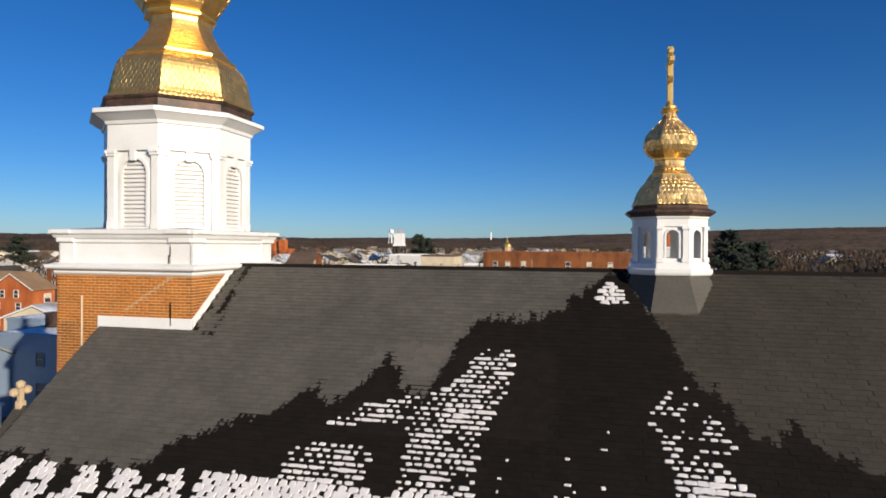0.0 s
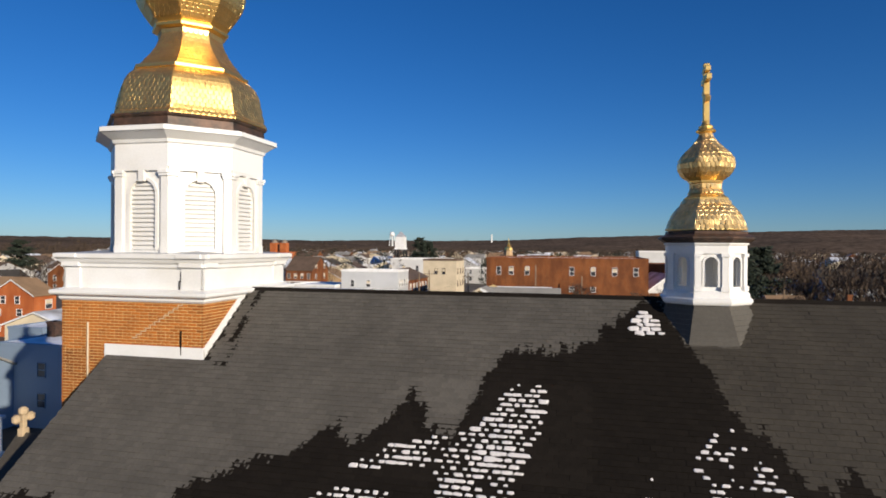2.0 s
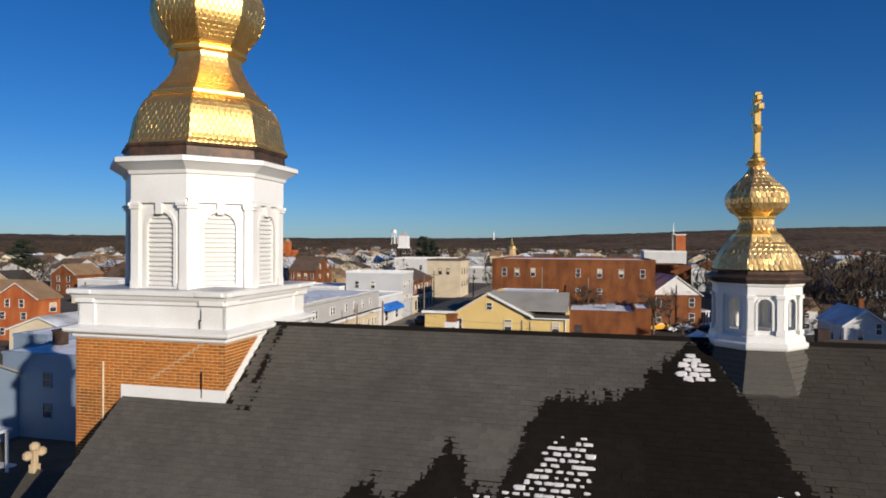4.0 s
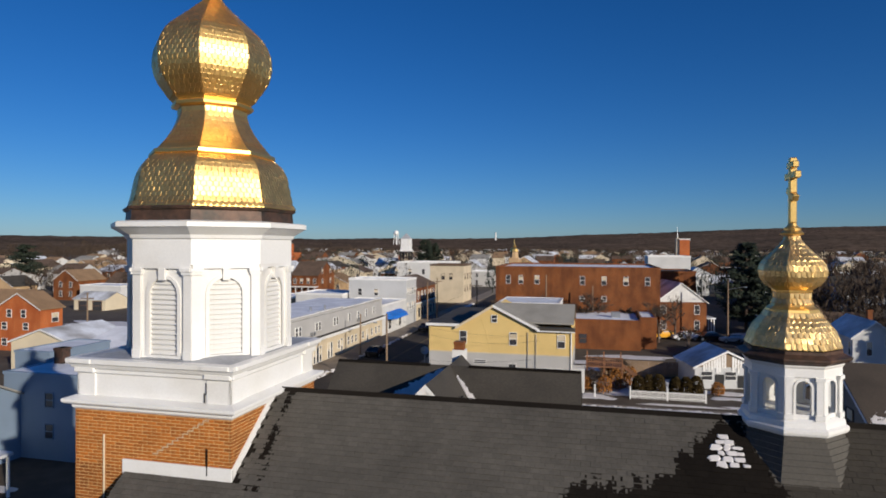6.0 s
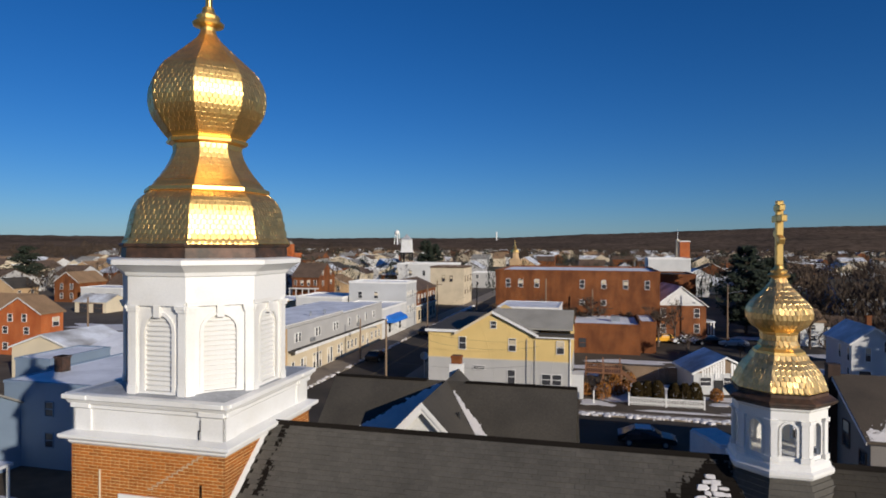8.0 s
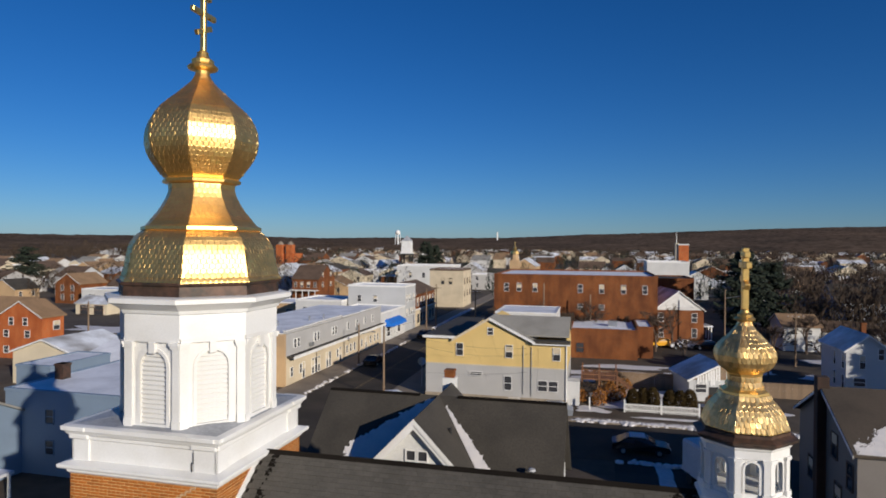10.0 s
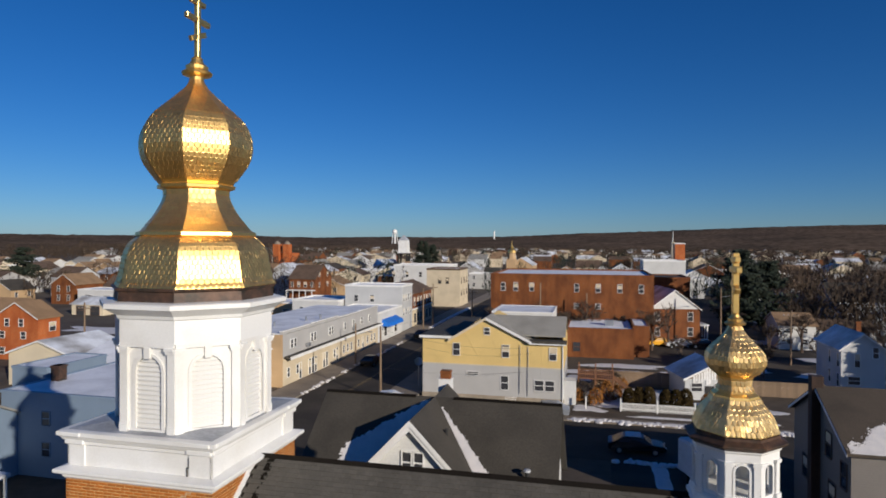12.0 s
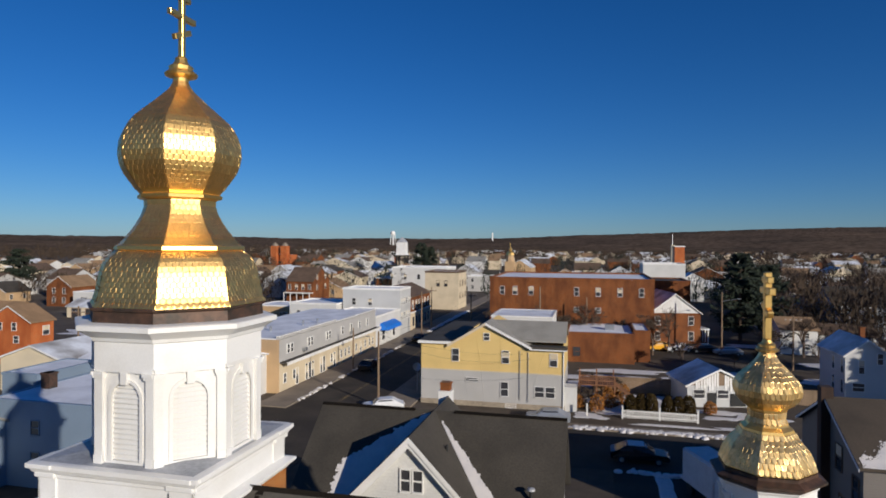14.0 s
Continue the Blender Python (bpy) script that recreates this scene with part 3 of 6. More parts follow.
for s in (-1, 1):
    pil = bmesh.new()
    x0, x1 = sorted((s * CS / 2, s * (CS / 2 - 0.10)))
    box(pil, x0, x1, -CAP - 0.015, -CAP + 0.04, 12.84, 13.50)
    box(pil, min(x0, x1 - 0.12), max(x1, x0 + 0.12), -CAP - 0.04, -CAP + 0.04, 12.84, 12.93)
    box(pil, min(x0, x1 - 0.12), max(x1, x0 + 0.12), -CAP - 0.04, -CAP + 0.04, 13.48, 13.54)
    cp.append(finish("pilaster", pil, M_WHITE))
for k in range(8):
    side = part("cupola_side", cw, None, cupola, m=pose(0, 0, 0.14, 0, 0, 45 * k))
    part("arch_moulding", ct, None, side)
    for me in cp:
        part("pilaster", me, None, side)
part("entablature", loft(bmesh.new(), [(0.756, 13.54), (0.756, 13.68), (0.79, 13.72), (0.79, 13.745)]), M_WHITE, cupola, m=pose(0, 0, 0.14))
part("eave_moulding", loft(bmesh.new(), [(0.799, 13.74), (0.89, 13.80), (0.908, 13.82), (0.908, 13.85), (0.807, 13.89), (0.765, 13.91), (0.765, 13.96)]), M_COPPER, cupola, "dark brown copper eaves", m=pose(0, 0, 0.14))
part("floor_plate", loft(bmesh.new(), [(0.714, 12.80), (0.714, 12.84)]), M_LEAD, cupola, m=pose(0, 0, 0.14))
part("ceiling_plate", loft(bmesh.new(), [(0.714, 13.56), (0.714, 13.60)]), M_WHITE, cupola, m=pose(0, 0, 0.14))
dome(cupola, SMALL, 24, 6, [(14.66, 14.78), (15.0, 15.1)], (16.0, 0.55), False, 0.06, M_GOLD_SOFT)
cross(cupola, 16.24, 1.14, 0.6, 0.058)

# flashing and small fittings on the tower
bm = boxm(-0.62, B + 0.03, -B - 0.035, -B + 0.02, 11.36, 11.66, bevel=0.008)
part("flashing", bm, M_WHITE, tower, "white painted base flashing", m=pose(SQ, 0, 0))
bm = bmesh.new()
extrude(bm, [(B - 0.01, -B - 0.03, 11.36), (B - 0.01, -0.1, 12.62), (B - 0.01, -0.1, 12.86), (B - 0.01, -B - 0.03, 11.62)], (0.04, 0, 0))
part("flashing", bm, M_WHITE, tower, "white painted base flashing", m=pose(SQ, 0, 0))
part("conduit", tube(bmesh.new(), (1.25, -B - 0.03, 11.5), (1.25, -B - 0.03, 12.0), 0.014, 0.014), M_WET, tower, "thin dark conduit", m=pose(SQ, 0, 0))
part("conduit", tube(bmesh.new(), (-1.05, -B - 0.02, 8.0), (-1.05, -B - 0.02, 12.1), 0.018, 0.018), M_CREAM, tower, "thin pale conduit", m=pose(SQ, 0, 0))
# newer pale mortar running up the courses
bm = bmesh.new()
for k in range(11):
    x, z = 0.05 + 0.11 * k, 11.80 + 0.071 * k
    box(bm, x, x + 0.12, -B - 0.006, -B + 0.01, z, z + 0.02)
    box(bm, x + 0.1, x + 0.12, -B - 0.006, -B + 0.01, z + 0.02, z + 0.071)
part("repointed_joint", bm, M_LIMESTONE, tower, "pale stepped line of newer mortar", m=pose(SQ, 0, 0))
# broken joint in the white boarding
bm = boxm(1.19, 1.205, -1.722, -1.70, 13.02, 13.22)
box(bm, 1.15, 1.195, -1.722, -1.70, 13.0, 13.02)
box(bm, 1.15, 1.163, -1.722, -1.70, 12.84, 13.0)
part("crack", bm, M_WET, tower, "dark open joint", m=pose(SQ, 0, 0))


# ---- houses of the town ----
WIN = {}


def window_meshes(w, h, trim):
    key = (round(w, 2), round(h, 2), trim.name)
    if key not in WIN:
        bm = bmesh.new()
        f = 0.05
        for x0, x1, z0, z1, y in ((-w / 2 - f, -w / 2, -f, h + f, 0.07), (w / 2, w / 2 + f, -f, h + f, 0.07), (-w / 2, w / 2, h, h + f, 0.07), (-w / 2 - f * 0.4, w / 2 + f * 0.4, -f, 0, 0.11), (-w / 2, w / 2, h * 0.5 - 0.03, h * 0.5 + 0.03, 0.05)):
            box(bm, x0, x1, -y, 0.05, z0, z1)
        frame_me = finish("window", bm, trim)
        blind = finish("blind", boxm(-w / 2 + 0.02, w / 2 - 0.02, -0.032, -0.021, h * 0.56, h - 0.01), M_CREAM) if h > 1.15 else None
        WIN[key] = frame_me, finish("pane", boxm(-w / 2, w / 2, -0.02, 0.04, 0, h), M_GLASS), blind
    return WIN[key]


FACES = {"f": 0, "r": 90, "b": 180, "l": -90}


def place(face, w, d, s, z):
    """A spot on a wall of a house: s from the wall's middle, to the right as one faces it."""
    k = {"f": (s, 0), "b": (-s, d), "r": (w / 2, d / 2 + s), "l": (-w / 2, d / 2 - s)}[face]
    return pose(k[0], k[1], z, 0, 0, FACES[face])


def add_windows(ob, w, d, spec, trim):
    for k, (face, s, z, ww, hh) in enumerate(spec):
        f, p, shade = window_meshes(ww, hh, trim)
        win = part("window", f, None, ob, m=place(face, w, d, s, z))
        part("pane", p, None, win)
        if shade and (k * 7 + round(z * 3)) % 3 and len(spec) > 4:
            part("blind", shade, None, win, "drawn pale blind", pose(0, 0, -0.12 * hh * (k % 2)))


def house(name, u, v, w, d, h, kind, rise, wall, roofm, label, wins=(), rz=0, trim=None, over=0.3, snow=None, category="house", group="", roof_label="", base=None, wtrim=None):
    """A house whose front wall runs w along u from its middle at (u, v), d deep, walls h high.
    kind: gx, ridge along the front; gy, gable to the front; flat, with a low parapet."""
    trim = trim or M_WHITE
    ob = thing(name, at(u, v, 0, rz), label, category, group)
    bm = bmesh.new()
    if kind == "flat":
        box(bm, -w / 2, w / 2, 0, d, 0, h - 0.1)
        part("wall", bm, wall, ob)
        bm = bmesh.new()
        for x0, x1, y0, y1 in ((-w / 2 - 0.06, w / 2 + 0.06, -0.06, 0.22), (-w / 2 - 0.06, w / 2 + 0.06, d - 0.22, d + 0.06), (-w / 2 - 0.06, -w / 2 + 0.22, 0.22, d - 0.22), (w / 2 - 0.22, w / 2 + 0.06, 0.22, d - 0.22)):
            box(bm, x0, x1, y0, y1, h - 0.1, h + rise)
        part("parapet", bm, trim, ob)
        part("roof", boxm(-w / 2 + 0.22, w / 2 - 0.22, 0.22, d - 0.22, h - 0.1, h + 0.05), M_SNOWFLAT if roofm is M_SNOWROOF else roofm, ob, roof_label)
    else:
        if kind == "gx":
            ring, move = [(-w / 2, 0, 0), (-w / 2, d, 0), (-w / 2, d, h), (-w / 2, d / 2, h + rise), (-w / 2, 0, h)], (w, 0, 0)
            run = d / 2
        else:
            ring, move = [(-w / 2, 0, 0), (w / 2, 0, 0), (w / 2, 0, h), (0, 0, h + rise), (-w / 2, 0, h)], (0, d, 0)
            run = w / 2
        part("wall", extrude(bm, ring, move), wall, ob)
        t, k = 0.16, rise / run
        for s in (-1, 1):
            a = run + over
            sec = [(0, h + rise + 0.02), (s * a, h + rise + 0.02 - k * a), (s * a, h + rise + 0.02 + t - k * a), (0, h + rise + 0.02 + t)]
            bm = bmesh.new()
            if kind == "gx":
                extrude(bm, [(-w / 2 - over, d / 2 + p, z) for p, z in sec], (w + 2 * over, 0, 0))
            else:
                extrude(bm, [(p, -over, z) for p, z in sec], (0, d + 2 * over, 0))
            rm = roofm if not (snow and s in snow) else M_SNOWROOF
            part("roof", bm, rm, ob, roof_label)
            bm = bmesh.new()
            if kind == "gy":
                extrude(bm, [(p, -over - 0.03, z - 0.06) for p, z in sec], (0, 0.028, 0))
            else:
                extrude(bm, [(-w / 2 - over - 0.03, d / 2 + p, z - 0.06) for p, z in sec], (0.028, 0, 0))
            part("bargeboard", bm, trim, ob)
    add_windows(ob, w, d, wins, wtrim or trim)
    if base:
        part("foundation", boxm(-w / 2 - 0.05, w / 2 + 0.05, -0.05, d + 0.05, 0, base), M_STONE, ob)
    return ob


def grid(face, xs, zs, ww, hh):
    return [(face, x, z, ww, hh) for x in xs for z in zs]


def chimney(ob, x, y, z0, z1, s=0.35, material=None):
    bm = boxm(x - s, x + s, y - s, y + s, z0, z1)
    box(bm, x - s - 0.05, x + s + 0.05, y - s - 0.05, y + s + 0.05, z1 - 0.18, z1)
    return part("chimney", bm, material or M_BRICKWALL, ob)


def patches(name, spots, label, thick=0.06, z=0.02):
    """Melting snow: irregular low mounds of (u, v, half width, half depth)."""
    rng = random.Random(len(spots))
    for u, v, a, b in spots:
        bm = bmesh.new()
        n, sd = 28, rng.random() * 50
        mid = bm.verts.new((0, 0, thick))
        rings = []
        for f, z in ((0.55, thick * 0.9), (0.88, thick * 0.6), (1.0, -0.01)):
            ring = []
            for k in range(n):
                an = 2 * math.pi * k / n
                r = f * (0.75 + 0.5 * noise.noise(Vector((math.cos(an) * 1.7 + sd, math.sin(an) * 1.7, sd))) + 0.12 * rng.random())
                ring.append(bm.verts.new((a * r * math.cos(an), b * r * math.sin(an), z)))
            rings.append(ring)
        for k in range(n):
            bm.faces.new((mid, rings[0][k], rings[0][(k + 1) % n]))
            for r0, r1 in zip(rings, rings[1:]):
                bm.faces.new((r0[k], r1[k], r1[(k + 1) % n], r0[(k + 1) % n]))
        solid(name, bm, M_SNOW, at(u, v, z), label, "snow", "stuff")


def snow_bank(u0, u1, v0, v1, n, label, seed, size=0.3, z=0.1):
    """A ploughed line of snow lumps."""
    rng = random.Random(seed)
    bm = bmesh.new()
    for _ in range(n):
        f = rng.random()
        c = Vector((u0 + (u1 - u0) * f + rng.gauss(0, 0.1), v0 + (v1 - v0) * f + rng.gauss(0, 0.22), z))
        r = size * rng.uniform(0.35, 1.1)
        loft_at = [(r * rng.uniform(0.9, 1.15), -0.05), (r * rng.uniform(0.7, 1.0), r * 0.3), (r * 0.35, r * 0.5)]
        start = len(bm.verts)
        loft(bm, loft_at, 7, rng.random() * 50)
        bm.verts.ensure_lookup_table()
        for vv in bm.verts[start:]:
            vv.co += c
    solid("snow_bank", bm, M_SNOW, GRID, label, "snow", "stuff")


# rectory behind the church: long dark roof with a cross gable
def rectory():
    ob = thing("rectory", at(-7.05, 28.65, 0), "white house with long dark roof and snowy cross gable", "house")
    x0, x1, ze, hw, k = -5.4, 5.85, 10.38, 5.6, 0.85
    part("wall", extrude(bmesh.new(), [(x0 + 0.3, -hw + 0.3, 0), (x0 + 0.3, hw - 0.3, 0), (x0 + 0.3, hw - 0.3, ze - k * (hw - 0.3) - 0.2), (x0 + 0.3, 0, ze - 0.2), (x0 + 0.3, -hw + 0.3, ze - k * (hw - 0.3) - 0.2)], (x1 - x0 - 0.6, 0, 0)), M_WHITE_SID, ob)
    for s in (-1, 1):
        bm = extrude(bmesh.new(), [(x0, 0, ze - 0.18), (x0, s * hw, ze - k * hw - 0.18), (x0, s * hw, ze - k * hw), (x0, 0, ze)], (x1 - x0, 0, 0))
        part("roof", bm, M_DARKROOF, ob, "dark brown shingle roof")
    for xa, xb in ((x0, -0.9), (0.9, x1)):
        part("ridge_cap", extrude(bmesh.new(), [(xa, -0.14, ze - 0.05), (xa, 0, ze + 0.05), (xa, 0.14, ze - 0.05)], (xb - xa, 0, 0)), M_WET, ob)
    # cross gable, its ridge level with the main one and running through to the rear
    gz, kk, yf, yr, wd = ze + 0.02, 1.03, -4.18, 2.65, 4.2
    part("gable_wall", extrude(bmesh.new(), [(-wd + 0.3, yf + 0.3, 0), (wd - 0.3, yf + 0.3, 0), (wd - 0.3, yf + 0.3, gz - kk * (wd - 0.3) - 0.2), (0, yf + 0.3, gz - 0.2), (-wd + 0.3, yf + 0.3, gz - kk * (wd - 0.3) - 0.2)], (0, yr - yf - 0.6, 0)), M_WHITE_SID, ob)
    for s in (-1, 1):
        bm = extrude(bmesh.new(), [(0, yf, gz - 0.16), (s * wd, yf, gz - kk * wd - 0.16), (s * wd, yf, gz - kk * wd), (0, yf, gz)], (0, yr - yf, 0))
        part("gable_roof", bm, M_DARKROOF, ob, "dark shingle cross-gable roof")
        bm = extrude(bmesh.new(), [(0, yf - 0.03, gz - 0.22), (s * wd, yf - 0.03, gz - kk * wd - 0.22), (s * wd, yf - 0.03, gz - kk * wd + 0.012), (0, yf - 0.03, gz + 0.012)], (0, 0.027, 0))
        part("bargeboard", bm, M_WHITE, ob)
        bm = extrude(bmesh.new(), [(0, yf + 0.01, gz - 0.42), (s * wd, yf + 0.01, gz - kk * wd - 0.42), (s * wd, yf + 0.01, gz - kk * wd - 0.165), (0, yf + 0.01, gz - 0.165)], (0, 0.27, 0))
        part("soffit", bm, M_WHITE, ob, "boarded soffit under the gable eaves")
    for x in (-0.18, 0.32):
        f, p, _ = window_meshes(0.36, 0.82, M_WHITE)
        win = part("window", f, None, ob, m=pose(x, yf + 0.3, 8.22))
        part("pane", p, None, win)
    bm = boxm(-0.42, 0.06, 2.75, 3.2, 9.6, 11.02)
    box(bm, -0.45, 0.09, 2.72, 3.23, 10.9, 11.0)
    part("chimney", bm, M_BRICKWALL, ob, "small red brick chimney")
    part("chimney_flashing", boxm(-0.5, 0.14, 2.66, 3.28, 9.5, 10.62), M_WHITE, ob)
    part("roof_vent", tube(bmesh.new(), (4.6, -2.95, 7.7), (4.6, -2.95, 8.35), 0.07, 0.07), M_TYRE, ob)
    part("vent_cap", loft(bmesh.new(), [(0.06, 0), (0.16, 0.04), (0.14, 0.12), (0.03, 0.15)], 10, 0), M_LEAD, ob, m=pose(4.6, -2.95, 8.3))
    part("roof_vent", tube(bmesh.new(), (1.05, -2.1, 9.1), (1.05, -2.1, 9.55), 0.06, 0.06), M_TYRE, ob)
    # snow lying on the main slope in the gable's shade, and a bright strip of it down the sunny valley
    rng = random.Random(9)
    rows = 70

    def sheet(y_top, y_low, edges, lift):
        bm = bmesh.new()
        for j in range(rows):
            y0, y1 = y_low + (y_top - y_low) * j / rows, y_low + (y_top - y_low) * (j + 1.04) / rows
            x_a, x_b = edges(y0)
            z0, z1 = ze + k * y0 + lift, ze + k * y1 + lift
            vs = [bm.verts.new(p) for p in ((x_a, y0, z0), (x_b, y0, z0), (x_b, y1, z1), (x_a, y1, z1))]
            ws = [bm.verts.new(vv.co - Vector((0, 0, 0.05))) for vv in vs]
            bm.faces.new(vs)
            for i in range(4):
                bm.faces.new((vs[i], ws[i], ws[(i + 1) % 4], vs[(i + 1) % 4]))
        bmesh.ops.recalc_face_normals(bm, faces=bm.faces)
        return bm

    def shaded(y):
        outer = max(1.62 * y - 0.02, -3.62 + 0.12 * (y + 2.9)) + 0.10 * noise.noise(Vector((0, y * 4.0, 2))) + rng.gauss(0, 0.07)
        return k * y / kk - 0.02, min(outer, k * y / kk - 0.06)

    def sunny(y):
        x = -k * y / kk
        return x + 0.02, x + 0.05 + 0.58 * min(1.0, -(y + 0.35) / 2.4) + rng.gauss(0, 0.03)

    solid("roof_snow", sheet(-0.15, -3.4, shaded, 0.035), M_SNOW, ob.matrix_world, "thin snow on the roof in the gable shade", "snow", "stuff")
    solid("roof_snow", sheet(-0.45, -4.6, sunny, 0.05), M_SNOW, ob.matrix_world, "bright strip of snow left in the roof valley", "snow", "stuff")


rectory()


# yellow corner house
def yellow_house():
    w, d, h = 15.9, 9.5, 7.0
    ob = thing("corner_house", at(-10.95, 69.2, 0), "two-storey house, yellow siding over grey, low gable roof", "house")
    part("lower_wall", boxm(-w / 2, w / 2, 0, d, 0.5, 3.9), M_GREY_SID, ob, "grey clapboard ground floor")
    part("foundation", boxm(-w / 2 - 0.04, w / 2 + 0.04, -0.04, d, 0, 0.55), M_STONE, ob)
    gx, gl, gr, gz = -0.6, -4.5, 4.2, 9.1
    bm = bmesh.new()
    ring = [(-w / 2, 0, 3.9), (w / 2, 0, 3.9), (w / 2, 0, 6.55), (gr, 0, 6.75), (gx, 0, gz), (gl, 0, 6.75), (-w / 2, 0, 6.95)]
    part("upper_wall", extrude(bm, ring, (0, d, 0)), M_YELLOW_SID, ob, "yellow clapboard upper floor")
    part("band", boxm(-w / 2 - 0.02, w / 2 + 0.02, -0.03, 0.1, 3.84, 3.96), M_CREAM, ob)
    part("flat_roof", boxm(-w / 2 - 0.3, gl + 0.1, -0.3, d + 9.0, 6.9, 7.06), M_DARKROOF, ob, "dark flat roof with snow patches")
    part("fascia", boxm(-w / 2 - 0.33, gl + 0.1, -0.34, -0.31, 6.78, 7.08), M_WHITE, ob)
    part("rear_wall", boxm(-w / 2, gl, d, d + 8.7, 0, 6.9), M_YELLOW_SID, ob)
    # front gable slopes
    for s, xe, ze in ((-1, gl - 0.4, 6.55), (1, gr + 0.3, 6.6)):
        bm = extrude(bmesh.new(), [(gx, -0.35, gz + 0.02), (xe, -0.35, ze), (xe, -0.35, ze + 0.16), (gx, -0.35, gz + 0.2)], (0, 4.6, 0))
        part("gable_roof", bm, M_GREYROOF, ob)
        bm = extrude(bmesh.new(), [(gx, -0.38, gz - 0.1), (xe, -0.38, ze - 0.12), (xe, -0.38, ze + 0.17), (gx, -0.38, gz + 0.21)], (0, 0.028, 0))
        part("bargeboard", bm, M_WHITE if s > 0 else M_CREAM, ob)
    # main slope to the right
    bm = extrude(bmesh.new(), [(gx, 0.9, 7.35), (gx, 4.2, 9.15), (gx, 7.6, 7.3), (gx, 7.6, 7.15), (gx, 4.2, 9.0), (gx, 0.9, 7.2)], (w / 2 - gx + 0.15, 0, 0))
    part("main_roof", bm, M_GREYROOF, ob, "pale grey shingle roof")
    part("gable_infill", extrude(bmesh.new(), [(w / 2 - 0.15, 0.2, 6.4), (w / 2 - 0.15, 8.5, 6.4), (w / 2 - 0.15, 4.2, 9.05)], (0.14, 0, 0)), M_YELLOW_SID, ob)
    part("eave_roof", boxm(gr - 0.4, w / 2 + 0.3, -0.35, 1.0, 6.58, 6.9), M_DARKROOF, ob, "dark eave strip")
    part("gutter", boxm(gr, w / 2 + 0.3, -0.42, -0.35, 6.5, 6.62), M_WHITE, ob)
    add_windows(ob, w, d, [("f", -4.0, 4.9, 0.75, 1.35), ("f", 1.6, 4.9, 0.75, 1.35), ("f", 6.8, 4.8, 0.75, 1.35), ("f", -0.5, 7.35, 0.6, 0.75), ("f", -2.1, 2.75, 1.3, 0.35), ("f", 1.5, 1.3, 0.8, 1.5), ("f", 5.3, 1.4, 0.95, 1.1), ("f", 6.45, 1.4, 0.95, 1.1), ("f", 2.2, 0.1, 1.1, 0.35)], M_WHITE)
    part("downpipe", tube(bmesh.new(), (w / 2 - 0.1, -0.08, 0.2), (w / 2 - 0.1, -0.08, 6.5), 0.06, 0.06), M_WHITE, ob)
    part("service_mast", tube(bmesh.new(), (3.2, -0.1, 1.0), (3.2, -0.1, 6.3), 0.035, 0.035), M_METAL, ob)
    part("service_mast", tube(bmesh.new(), (4.1, -0.1, 0.8), (4.1, -0.1, 6.2), 0.035, 0.035), M_METAL, ob)
    part("annex", boxm(w / 2, w / 2 + 1.3, 0.2, 2.2, 0, 2.6), M_WHITE_SID, ob, "low white lean-to")
    part("door", boxm(-w / 2 - 0.03, -w / 2 + 0.02, 1.0, 2.0, 0.5, 2.6), M_BROWNWOOD, ob)


yellow_house()


